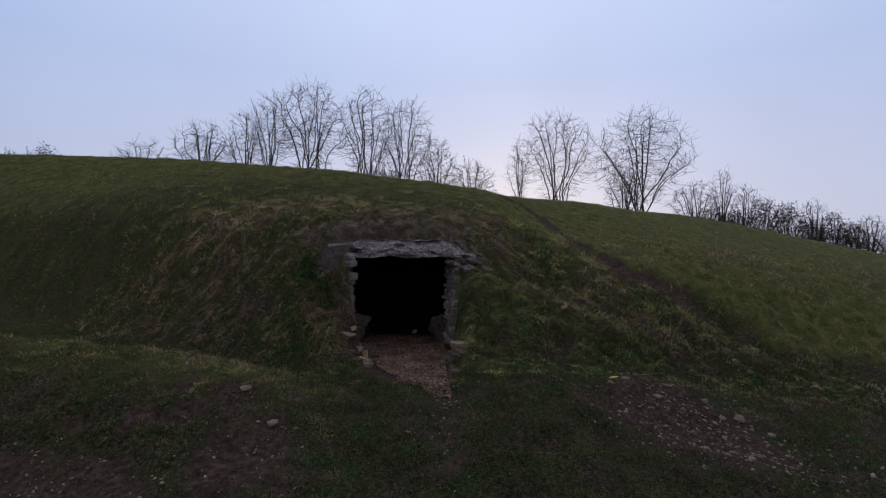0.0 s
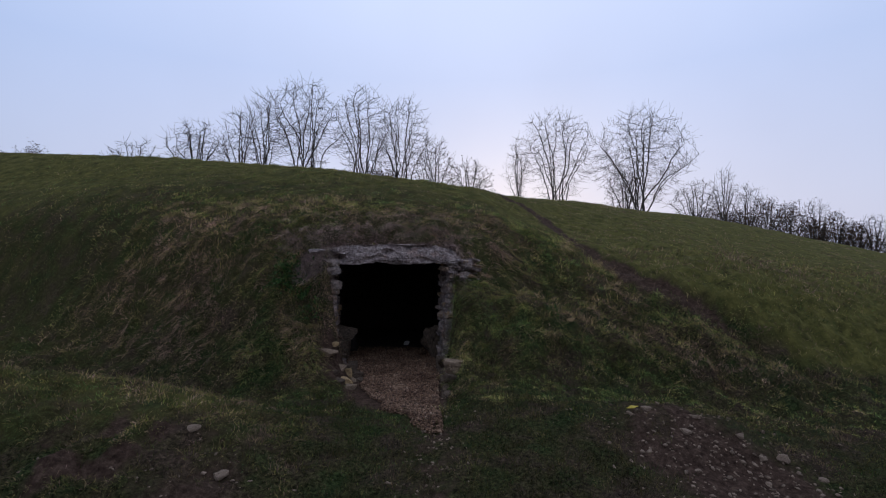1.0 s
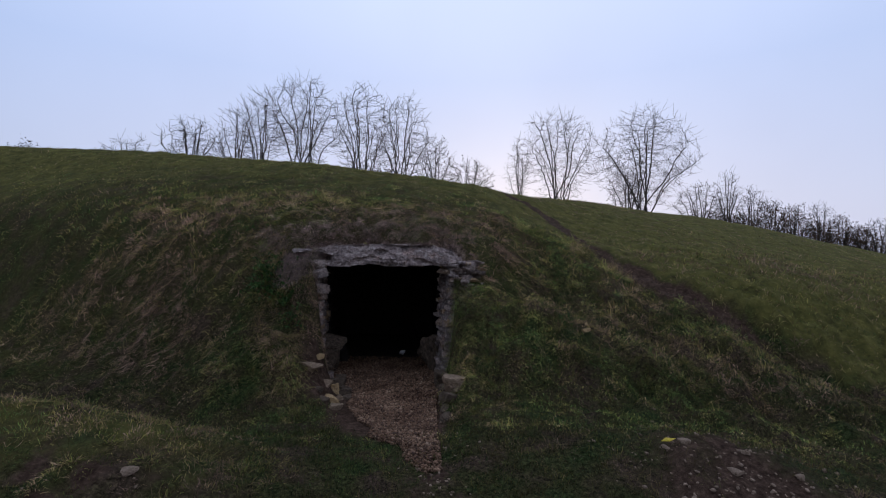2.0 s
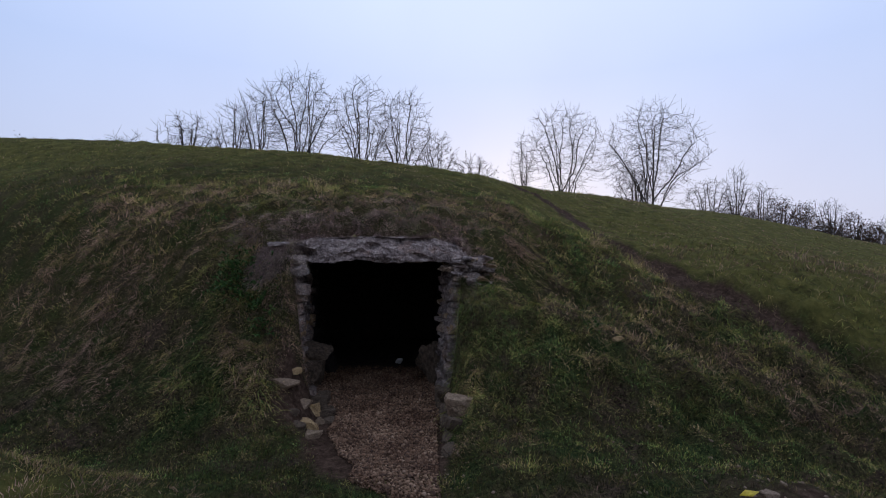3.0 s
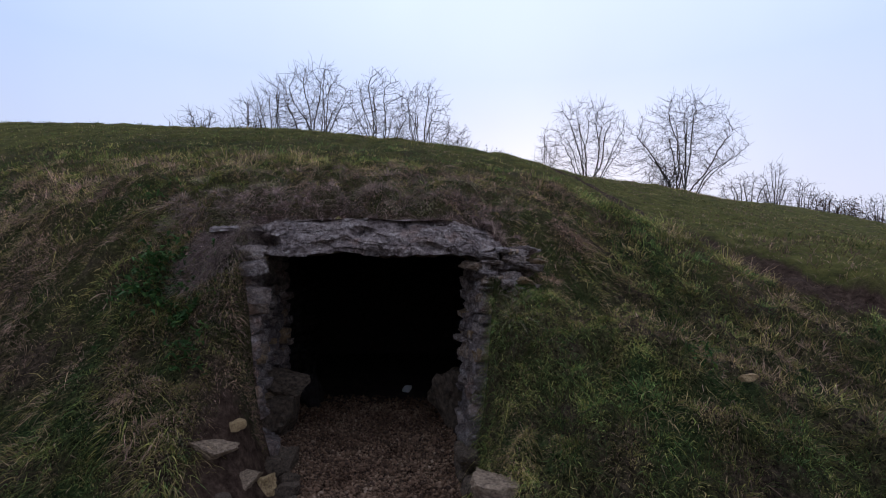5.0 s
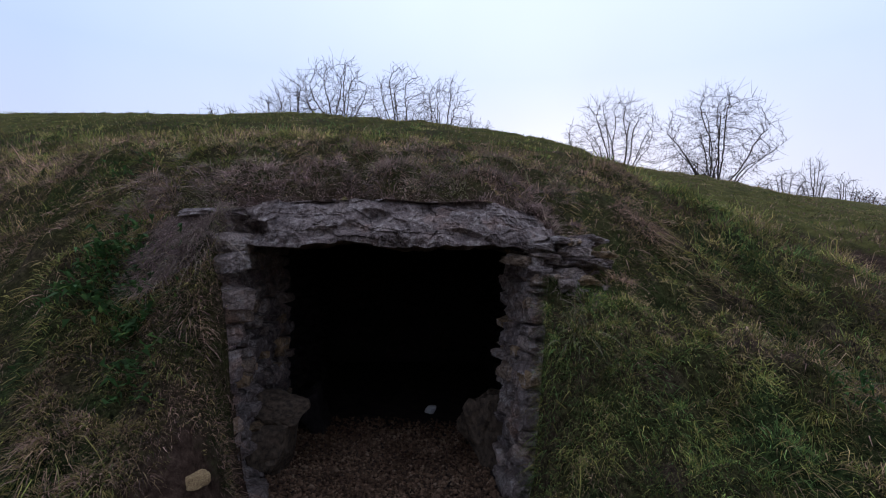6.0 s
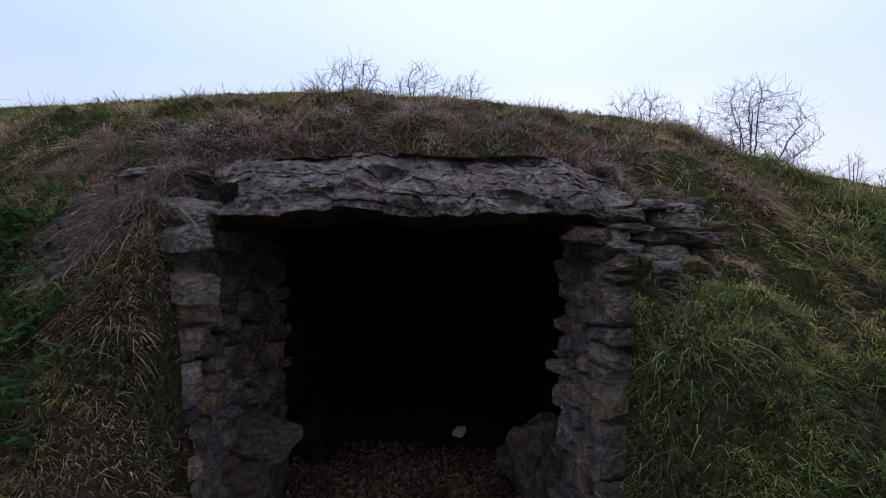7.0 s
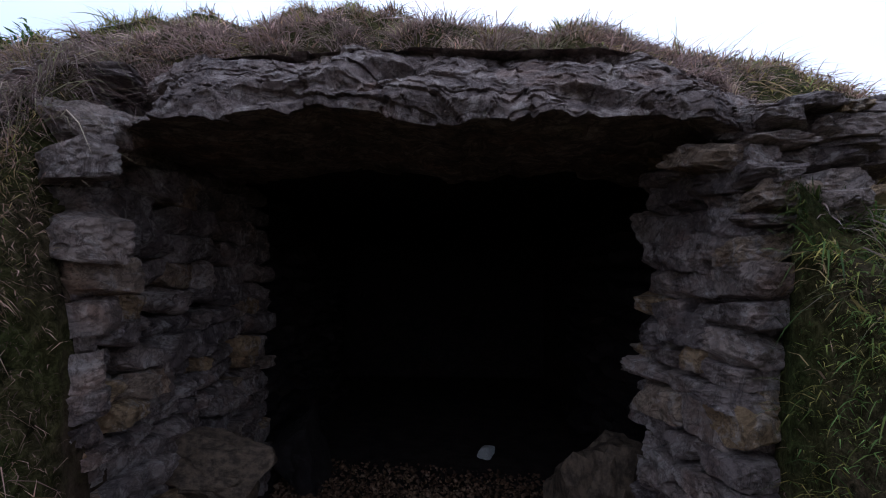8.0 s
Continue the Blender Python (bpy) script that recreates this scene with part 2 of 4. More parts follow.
MOUTH = (-0.6, 7.16)


def passage(x, y):
    """Across (right) and along (inwards) the passage, from the middle of its mouth."""
    dx, dy = x - MOUTH[0], y - MOUTH[1]
    return dx * math.cos(AXIS) + dy * math.sin(AXIS), -dx * math.sin(AXIS) + dy * math.cos(AXIS)


def from_passage(u, v):
    return MOUTH[0] + u * math.cos(AXIS) - v * math.sin(AXIS), MOUTH[1] + u * math.sin(AXIS) + v * math.cos(AXIS)


def lumps(x, y, size, seed):
    """Cheap smooth bumps, about -1 to 1."""
    r = np.random.RandomState(seed)
    out = np.zeros(np.shape(x))
    for _ in range(9):
        a, f, p = r.uniform(0, 6.283), r.uniform(0.6, 1.6) * 6.283 / size, r.uniform(0, 6.283)
        out = out + np.sin((x * math.cos(a) + y * math.sin(a)) * f + p + 1.3 * np.sin((x * math.sin(a) - y * math.cos(a)) * f * 0.7 + p))
    return out / 4.0


def far_level(x, y):
    return 4.0 - 3.6 * smooth(10, 48, x) - 3.5 * smooth(70, 140, y)


def mound_height(x, y):
    xs = [float(v) for v in SECTIONS[:, 0]]
    fy, fz, by, bz, cy, cz = (spline(xs, [np.float64(v) for v in SECTIONS[:, i]], x) for i in range(1, 7))
    ks = [fy - 4.0, fy - 1.0, fy, by, by + 0.3 * (cy - by), cy, cy + 9.0]
    bend = 0.39 - 0.11 * smooth(0.8, 2.7, x)
    vs = [np.full(np.shape(x), -0.12), fz - 0.08, fz, bz, bz + bend * (cz - bz), cz, cz - 0.5]
    h = [ks[i + 1] - ks[i] for i in range(6)]
    d = [(vs[i + 1] - vs[i]) / h[i] for i in range(6)]
    m = [d[0] * 0]
    for i in range(1, 6):
        same = d[i - 1] * d[i] > 0
        m.append(np.where(same, 2 * d[i - 1] * d[i] / np.where(same, d[i - 1] + d[i], 1), 0))
    m.append(d[-1] * 0)
    z = vs[0] + 0 * x
    for i in range(6):
        t = np.clip((y - ks[i]) / h[i], 0, 1)
        v = vs[i] * (1 + 2 * t) * (1 - t) ** 2 + h[i] * m[i] * t * (1 - t) ** 2 + vs[i + 1] * t * t * (3 - 2 * t) + h[i] * m[i + 1] * t * t * (t - 1)
        z = np.where(y >= ks[i], v, z)
    k = smooth(cy + 2, cy + 20, y)
    return z * (1 - k) + far_level(x, y) * k


FLOOR = 0.0
TRAIL_X = [(-6.0, 0.1), (2.0, 0.15), (4.5, 0.05), (5.3, -0.2), (6.2, -0.38), (7.16, -0.58)]


def trail_x(y):
    return np.interp(y, [a for a, _ in TRAIL_X], [b for _, b in TRAIL_X])


def trench_sides(y):
    """Left and right edges of the sunken way to the mouth."""
    left = np.interp(y, [4.6, 5.4, 6.2, 6.6, 6.9, 7.06, 7.3], [0.0, -0.50, -0.86, -0.97, -1.12, -1.26, -1.44])
    right = np.interp(y, [4.6, 5.4, 6.2, 6.9, 7.06, 7.3], [0.16, 0.12, 0.09, 0.12, 0.16, 0.25])
    return left, right


def height(x, y):
    z = mound_height(x, y)
    # bank that runs in from the left, with a hollow before it
    lift = np.interp(x, [-9, -4.5, -3.2, -2.0, -1.5, -0.9, -0.4], [0.85, 0.66, 0.54, 0.37, 0.25, 0.08, 0.0])
    yc = 4.62 + 0.05 * (x + 3) ** 2 * (x < -3) + 0.06 * lumps(x, y * 0.3, 1.4, 46)
    z = z + lift * np.where(y < yc, gauss(y - yc, 0.85), gauss(y - yc, 0.40))
    z = z + 0.05 * gauss(x + 1.6, 0.6) * gauss(y - 3.9, 0.4) - 0.10 * gauss(x + 2.6, 0.9) * gauss(y - 3.0, 0.45)
    z = z + 0.05 * lumps(x, y, 0.42, 47) * gauss(y - 3.7, 0.6) * smooth(0.9, 1.8, -x)
    z = z - 0.10 * gauss(y - 5.55, 0.35) * smooth(1.2, 2.0, -x) - 0.06 * gauss(x + 0.9, 0.5) * gauss(y - 5.3, 0.5)
    # bulges of the right flank
    z = z + 0.16 * gauss(x - 1.5, 0.9) * gauss(y - 6.65, 0.42) + 0.17 * gauss(x - 3.8, 0.9) * gauss(y - 7.5, 0.55)
    z = z - 0.10 * gauss(x - 1.1, 0.6) * gauss(y - 7.6, 0.4) + 0.05 * gauss(x - 0.42, 0.2) * gauss(y - 6.85, 0.25) + 0.13 * gauss(x - 1.8, 0.45) * gauss(y - 4.95, 0.4)
    z = z + 0.12 * gauss(x - 1.25, 0.6) * gauss(y - 8.8, 0.6) + 0.15 * gauss(x + 5.8, 1.8) * gauss(y - 10.1, 1.0)
    # low scarp of bare soil
    z = z + 0.14 * gauss(x - 2.4, 0.5) * gauss(y - 4.85, 0.3) - 0.10 * gauss(x - 2.45, 0.6) * gauss(y - 4.1, 0.35)
    # worn trench of the path on the right shoulder
    z = z - 0.12 * (1 - smooth(9.2, 10.6, y)) * gauss(path_offset(x, y), 0.17) * smooth(1.0, 1.6, x) * (1 - smooth(4.3, 5.0, x))
    # lumpy turf
    rough = 0.05 * lumps(x, y, 0.9, 3) + 0.085 * np.abs(lumps(x, y, 0.5, 5)) + 0.045 * lumps(x, y, 0.23, 6)
    z = z + rough * smooth(5.6, 6.6, y + 0.2 * x * (x > 0)) * (0.25 + 0.75 * (1 - smooth(7.6, 8.8, y)))
    z = z + 0.018 * lumps(x, y, 0.5, 8) + 0.012 * lumps(x, y, 0.23, 9) * (1 - smooth(5.6, 6.6, y))
    # overhanging brow of turf above the lintel
    u, v = passage(x, y)
    over = smooth(-1.35, -1.1, u) * (1 - smooth(0.62, 1.0, u)) * (v > 0.2)
    brow = 1.50 + 0.95 * (v - 0.2) + 0.05 * lumps(x, y, 0.5, 12) + 0.045 * lumps(x, y, 0.25, 13)
    z = np.where((over > 0) & (v < 0.7), over * (brow + (z - brow) * smooth(0.4, 0.7, v)) + (1 - over) * z, z)
    # the sunken way to the mouth
    left, right = trench_sides(y)
    ease = np.interp(y, [6.2, 6.6, 6.9, 7.15], [0.55, 0.45, 0.28, 0.10])
    z = z + 0.06 * gauss(x + 1.05, 0.14) * gauss(y - 6.4, 0.25)
    cut = smooth(left - ease, left - 0.02, x) * (1 - smooth(right, right + 0.5 * ease, x)) * smooth(4.4, 5.8, y)
    z = np.where(v < 0.2, z * (1 - cut) + np.minimum(z, FLOOR - 0.03) * cut, z)
    return z


def path_offset(x, y):
    """Distance from the worn path that climbs the right shoulder."""
    kx, ky = [0.0, 1.0, 1.9, 2.3, 2.45, 2.57, 2.8, 3.2, 3.6, 3.95, 4.6], [12.9, 12.5, 11.8, 11.1, 10.3, 9.6, 8.85, 8.1, 7.6, 7.2, 6.6]
    slope = (np.interp(x + 0.1, kx, ky) - np.interp(x - 0.1, kx, ky)) / 0.2
    return (y - np.interp(x, kx, ky)) / np.sqrt(1 + slope * slope)


def soil_mask(x, y):
    s = (1.45 + 0.45 * lumps(x, y, 0.7, 44)) * gauss(path_offset(x, y) + 0.06 * lumps(x, y, 0.8, 41), 0.13) * smooth(0.5, 1.0, x) * (1 - smooth(3.5, 4.2, x))
    dx, dy = (x - 2.2) * 0.43 - (y - 4.2) * 0.9, (x - 2.2) * 0.9 + (y - 4.2) * 0.43
    s = np.maximum(s, (1.1 + 0.35 * lumps(x, y, 0.5, 42)) * gauss(dx, 0.62) * gauss(dy, 0.42))
    s = np.maximum(s, (1.4 + 0.5 * lumps(x, y, 0.5, 43)) * gauss(x + 2.7, 0.62) * gauss(y - 2.8, 0.36))
    s = np.maximum(s, 0.9 * gauss(x + 1.35, 0.3) * gauss(y - 3.3, 0.3))
    s = np.maximum(s, (0.2 + 0.9 * lumps(x, y, 0.42, 48)) * gauss(x + 2.1, 0.8) * gauss(y - 3.75, 0.4))
    s = np.maximum(s, (0.45 + 0.35 * lumps(x, y, 0.35, 49)) * gauss(x - trail_x(y), 0.15) * smooth(2.5, 3.6, y) * (y < 7.3))
    left, right = trench_sides(y)
    s = np.maximum(s, smooth(left - np.interp(y, [6.5, 6.8], [0.42, 0.12]), left - 0.06, x) * (1 - smooth(right - 0.05, right + 0.08, x)) * smooth(4.9, 5.8, y) * (1 - smooth(7.0, 7.3, y)))
    s = np.maximum(s, 1.3 * gauss(x + 1.08, 0.17) * gauss(y - 6.38, 0.26))
    u, v = passage(x, y)
    s = np.maximum(s, 0.8 * smooth(-1.1, -0.9, u) * (1 - smooth(0.9, 1.2, u)) * gauss(v - 0.2, 0.15))
    return np.clip(s, 0, 1)


def steps(fine, mid, far):
    """Coordinates that are dense in the middle and grow outwards."""
    a, b, d = fine
    out = list(np.arange(a, b + 1e-6, d))
    lo, hi, step = out[0], out[-1], d
    left, right = [], []
    while hi < far:
        step *= mid
        hi += step
        lo -= step
        right.append(hi)
        left.append(lo)
    return np.array(left[::-1] + out + right)


def mesh_object(name, verts, faces, mat, parent=None, smooth_shade=True):
    me = bpy.data.meshes.new(name)
    me.from_pydata(verts, [], faces)
    me.materials.append(mat)
    if smooth_shade:
        me.polygons.foreach_set("use_smooth", np.ones(len(me.polygons), dtype=bool))
    me.update()
    ob = new(name, me)
    ob.parent = parent
    return ob


def build_ground():
    gx = steps((-7.5, 6.5, 0.08), 1.09, 900)
    gy = steps((1.0, 12.0, 0.07), 1.09, 900)
    X, Y = np.meshgrid(gx, gy)
    Z = height(X, Y)
    u, v = passage(X, Y)
    nx, ny = len(gx), len(gy)
    verts = np.stack([X.ravel(), Y.ravel(), Z.ravel()], 1)
    i = np.arange(nx * ny).reshape(ny, nx)
    quads = np.stack([i[:-1, :-1], i[:-1, 1:], i[1:, 1:], i[1:, :-1]], -1)
    # the mouth of the passage is left open
    four = lambda g: np.stack([g[:-1, :-1], g[:-1, 1:], g[1:, 1:], g[1:, :-1]])
    U, V, step = four(u).mean(0), four(v), np.ptp(four(Z), axis=0)
    gap = (V.min(0) < 0.23) & (V.max(0) > 0.17) & (U > -0.98) & (U < 0.92) & (step > 0.3)
    quads = quads[~gap]
    ob = mesh_object("ground", verts.tolist(), quads.reshape(-1, 4).tolist(), M_GROUND)
    a = ob.data.attributes.new("soil", "FLOAT", "POINT")
    a.data.foreach_set("value", soil_mask(X, Y).ravel().astype(np.float32))
    cropped = np.maximum(smooth(7.6, 11.8, Y + 0.1 * X + 0.7 * lumps(X, Y, 1.5, 55) + 0.4 * lumps(X, Y, 0.5, 56)), smooth(1.3, 2.0, X) * smooth(0.1, 0.4, path_offset(X, Y)) * smooth(4.4, 6.6, Y + 0.5 * lumps(X, Y, 1.2, 57)))
    cropped = np.maximum(cropped, 0.2 * smooth(6.3, 7.6, Y) * (1 - smooth(0.5, 1.5, X)))
    # the lit edge of the low bank is painted in as paler turf
    cropped = np.maximum(cropped, (0.42 + 0.4 * lumps(X, Y, 0.6, 59)) * gauss(Y - 4.5, 0.35) * smooth(0.9, 1.9, -X)).clip(0, 1)
    a = ob.data.attributes.new("sward", "FLOAT", "POINT")
    a.data.foreach_set("value", cropped.ravel().astype(np.float32))
    return tagged(ob, "grassy burial mound and trodden grass forecourt with bare soil", "ground", kind="structure")


ground = build_ground()

# ---- stonework ----
def shard(p, scale, depth):
    """Flat broken facets: each cell of a random pattern lies in a plane of its own."""
    q = p * scale
    c = noise.voronoi(q)[1][0]
    t = noise.noise_vector(c * 5.3)
    return depth * ((q - c).dot(t) * 1.4 + t.x + 0.4 * t.y)


def rock_mesh(name, seed, detail, boxy, rough, mat, strata=0.0, cut=0.40):
    """A broken stone about 1 across each way: a ball pressed towards a box, with chipped planes, ledges and grain."""
    r = random.Random(seed)
    bm = bmesh.new()
    bmesh.ops.create_icosphere(bm, subdivisions=detail, radius=1.0)
    planes = []
    for _ in range(9):
        d = Vector((r.gauss(0, 1), r.gauss(0, 1), r.gauss(0, 0.8))).normalized()
        planes.append((d, r.uniform(cut, cut + 0.2)))
    off = Vector((seed * 3.7, seed * 1.3, seed * 2.1))
    for v in bm.verts:
        p = v.co.copy()
        big = max(abs(p.x), abs(p.y), abs(p.z))
        p = (p / big * boxy + p * (1 - boxy)) * 0.5
        for d, h in planes:
            k = p.dot(d)
            if k > h:
                p -= d * (k - h) * 0.9
        n = noise.noise(p * 2.2 + off) * rough + noise.noise(p * 5.5 + off) * rough * 0.5
        if detail > 2:
            q = Vector((p.x * 1.5, p.y * 1.4, p.z * 0.8)) + off
            n += shard(q, 2.6, 0.08) + shard(q, 6.0, 0.06) + noise.noise(q * 11) * 0.05 + noise.noise(q * 24) * 0.03
        p *= 1 + n
        if strata:
            step = noise.noise(Vector((p.x * 1.5, p.y * 1.5, p.z * 7)) + off)
            p.x *= 1 + step * strata
            p.y *= 1 + step * strata
        v.co = p
    me = bpy.data.meshes.new(name)
    bm.to_mesh(me)
    bm.free()
    me.materials.append(mat)
    return me


WALL_STONES = [rock_mesh("stone", 10 + i, 4, 1.0, 0.06, M_STONE, 0.0, 0.44) for i in range(18)]
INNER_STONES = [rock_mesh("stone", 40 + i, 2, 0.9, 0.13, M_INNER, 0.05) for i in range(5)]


def place_mesh(name, me, m, parent=None):
    ob = new(name, me)
    ob.parent = parent
    ob.matrix_basis = m
    return ob


def scaled(m, sx, sy, sz):
    return m @ Matrix.Diagonal((sx, sy, sz, 1))


def line_point(pts, s):
    """The point s metres along a line of points in plan, and its heading."""
    for (ax, ay), (bx, by) in zip(pts, pts[1:]):
        d = math.hypot(bx - ax, by - ay)
        if s <= d:
            return ax + (bx - ax) * s / d, ay + (by - ay) * s / d, math.atan2(by - ay, bx - ax)
        s -= d
    return bx, by, math.atan2(by - ay, bx - ax)


def drystone(parent, line, z0, z1, side, seed, course=(0.05, 0.11), length=(0.12, 0.30), depth=0.24, batter=0.1, meshes=None, deep_from=9.0, jitter=0.022):
    """Courses of stones along a line given in passage coordinates. side: +1 when the wall's body lies to the left of its line."""
    r = random.Random(seed)
    pts = [from_passage(u, v) for u, v in line]
    total = sum(math.dist(a, b) for a, b in zip(pts, pts[1:]))
    z = z0
    while z < z1 - 0.02:
        h = min(r.uniform(*course), z1 - z + 0.02)
        s = -r.uniform(0, 0.1)
        while s < total:
            w = r.uniform(*length) * (1.25 if h > 0.085 else 1.0)
            mid = min(max(s + w / 2, 0), total)
            x, y, a = line_point(pts, mid)
            out = r.gauss(0, jitter) - batter * (1 - (z - z0) / (z1 - z0))
            d = depth * r.uniform(0.85, 1.15)
            ox, oy = -math.sin(a) * side * (d / 2 + out), math.cos(a) * side * (d / 2 + out)
            # stones past deep_from switch to the shade-darkened copy
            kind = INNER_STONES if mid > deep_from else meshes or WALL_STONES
            hh = h * r.uniform(0.85, 1.15)
            m = pose(x + ox, y + oy, z + h / 2 + r.gauss(0, 0.008), r.gauss(0, 5), r.gauss(0, 5), math.degrees(a) + r.gauss(0, 5) + (180 if r.random() < 0.5 else 0))
            place_mesh("stone", r.choice(kind), scaled(m, w * 0.96, d, hh * 0.96), parent)
            s += w * r.uniform(0.9, 1.0)
        z += h * 0.95


def passage_box(name, corners, z0, z1, mat, parent=None):
    """An upright block over a plan in passage coordinates, given anticlockwise."""
    n = len(corners)
    low = [(*from_passage(u, v), z0) for u, v in corners]
    high = [(*from_passage(u, v), z1) for u, v in corners]
    faces = [tuple(range(n - 1, -1, -1)), tuple(range(n, 2 * n))] + [(i, (i + 1) % n, n + (i + 1) % n, n + i) for i in range(n)]
    return mesh_object(name, low + high, faces, mat, parent, False)


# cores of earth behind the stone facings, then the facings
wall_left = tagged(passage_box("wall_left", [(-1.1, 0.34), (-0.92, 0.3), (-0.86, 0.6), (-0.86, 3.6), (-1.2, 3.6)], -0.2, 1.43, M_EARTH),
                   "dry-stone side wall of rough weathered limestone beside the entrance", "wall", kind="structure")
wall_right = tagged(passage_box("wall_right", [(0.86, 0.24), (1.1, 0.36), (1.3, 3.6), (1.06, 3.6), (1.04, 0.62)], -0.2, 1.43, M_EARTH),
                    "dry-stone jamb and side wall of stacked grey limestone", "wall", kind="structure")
# end wall and roof carry the chamber's shade in their colour
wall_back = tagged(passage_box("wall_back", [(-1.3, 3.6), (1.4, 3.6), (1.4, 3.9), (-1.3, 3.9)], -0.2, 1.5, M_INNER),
                   "stone end wall of the burial chamber, darkened for its shade", "wall", kind="structure")
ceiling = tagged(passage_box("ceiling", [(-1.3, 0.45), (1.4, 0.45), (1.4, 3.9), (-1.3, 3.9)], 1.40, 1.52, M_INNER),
                 "flat roof slabs of the dark chamber, shade put into their colour", "ceiling", kind="structure")
# floor colour stands in for the passage's shade
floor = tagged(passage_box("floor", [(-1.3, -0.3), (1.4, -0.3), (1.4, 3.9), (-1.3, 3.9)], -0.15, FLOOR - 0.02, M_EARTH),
               "trodden earth floor of the passage, darkened for the shade inside", "floor", kind="structure")
LEFT_LINE = [(-0.92, 0.10), (-0.80, -0.04), (-0.765, 0.0), (-0.76, 0.4), (-0.76, 1.2), (-0.76, 2.9)]
drystone(wall_left, LEFT_LINE, -0.05, 1.36, 1, 101, course=(0.05, 0.105), length=(0.09, 0.20), depth=0.16, batter=0.06, deep_from=1.45)
RIGHT_LINE = [(0.92, 0.44), (0.75, 0.38), (0.71, 0.28), (0.765, -0.06), (0.92, 0.0), (1.1, 0.1)]
drystone(wall_right, RIGHT_LINE, -0.05, 1.36, 1, 202, course=(0.05, 0.105), length=(0.09, 0.20), depth=0.15, batter=0.05, jitter=0.012)
# inner side stones, also coloured dark for the shade
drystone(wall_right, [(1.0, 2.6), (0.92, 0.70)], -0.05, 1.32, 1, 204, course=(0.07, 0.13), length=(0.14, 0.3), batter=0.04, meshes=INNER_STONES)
# thin flags stacked under the lintel's end
drystone(wall_right, [(0.80, -0.11), (1.0, -0.13), (1.17, -0.02)], 1.10, 1.42, 1, 203, course=(0.03, 0.065), length=(0.06, 0.16), depth=0.24, batter=0.0, jitter=0.03)


def build_lintel():
    """One great slab of a few thick beds, its front broken into facets and its ends bending back into the mound."""
    nu = 380
    # once round the slab: up the front in fine steps, then over the top, down the back and along the underside
    ring = [(-1, -1 + 2 * k / 84) for k in range(84)] + [(-1 + 2 * k / 14, 1) for k in range(14)] + [(1, 1 - 2 * k / 6) for k in range(6)] + [(1 - 2 * k / 18, -1) for k in range(18)]
    nr = len(ring)
    verts, faces = [], []
    for i in range(nu + 1):
        s = i / nu
        u = -0.98 + 1.98 * s
        end = min(s, 1 - s)
        cap = 0.35 + 0.65 * min(1.0, end / 0.05) ** 0.5
        back = 0.34 * max(0.0, (-0.45 - u) / 0.53) ** 1.5 + 0.12 * max(0.0, (u - 0.62) / 0.38) ** 1.4
        bow = 0.05 * noise.noise(Vector((u * 1.6, 4.0, 1.0)))
        for px, pz in ring:
            q = (pz + 1) / 2
            v, z = 0.28 + 0.34 * px * cap, 1.455 + 0.125 * pz * cap
            if px == -1:
                # broad swellings and hollows, deepest in the middle of the face
                off = 0.07 * noise.noise(Vector((u * 2.0, z * 5.0, 3.0))) + 0.045 * noise.noise(Vector((u * 5.0, z * 9.0, 12.0)))
                off += 0.30 * max(0.0, noise.noise(Vector((u * 3.6, z * 8.5 + 0.5 * u, 8.0))) - 0.10) * (1 - abs(pz) ** 3)
                off += 0.05 * q * q
                p = Vector((u * 1.25, z * 1.15 + 0.12 * u, 0.3))
                off += shard(p, 5.5, 0.024) + shard(p, 13.0, 0.017) + shard(p, 30.0, 0.010)
                # thin splitting beds
                off += shard(Vector((u * 0.75, z * 2.6, 5.0)), 6.0, 0.013) + shard(Vector((u * 0.8, z * 3.2, 9.0)), 13.0, 0.006)
                off += 0.012 * noise.noise(Vector((u * 30, z * 34, 1.0)))
                v += off * min(1.0, end / 0.05)
            v += (0.04 + 0.03 * noise.noise(Vector((u * 5.0, 1.0, 4.0)))) * max(0.0, (-pz - 0.6) / 0.4) * (1 - px) / 2
            v += ((z - 1.36) * 1.0 - 0.06) * (1 - px) / 2 + back + bow * (1 - px) / 2
            z += noise.noise(Vector((u * 2.4, 3.0, 7.0 + (pz > 0)))) * 0.02 + noise.noise(Vector((u * 9, v * 9, 3.0))) * 0.006
            if pz in (-1, 1):
                z += shard(Vector((u, v, 2.0 + pz)), 6.0, 0.02)
            z += 0.09 * max(0.0, (0.13 - s) / 0.13) if pz < 0.3 else 0.0
            z -= 0.06 * max(0.0, (0.3 - s) / 0.3) if pz > -0.5 else 0.0
            z += (noise.noise(Vector((u * 3.0, 2.0, 11.0))) * 0.022 + noise.noise(Vector((u * 14.0, 2.0, 5.0))) * 0.012) * max(0.0, -pz)
            z += 0.02 * math.sin(s * 3.1) - (0.06 * (s - 0.75) / 0.25 if s > 0.75 and pz > 0 else 0)
            verts.append((*from_passage(u, v), z))
    for i in range(nu):
        for j in range(nr):
            k = (j + 1) % nr
            faces.append((i * nr + j, i * nr + k, (i + 1) * nr + k, (i + 1) * nr + j))
    faces.append(tuple(range(nr - 1, -1, -1)))
    faces.append(tuple(nu * nr + j for j in range(nr)))
    ob = mesh_object("lintel_stone", verts, faces, M_LINTEL, None, False)
    return tagged(ob, "massive layered limestone lintel slab across the entrance", "lintel")


build_lintel()


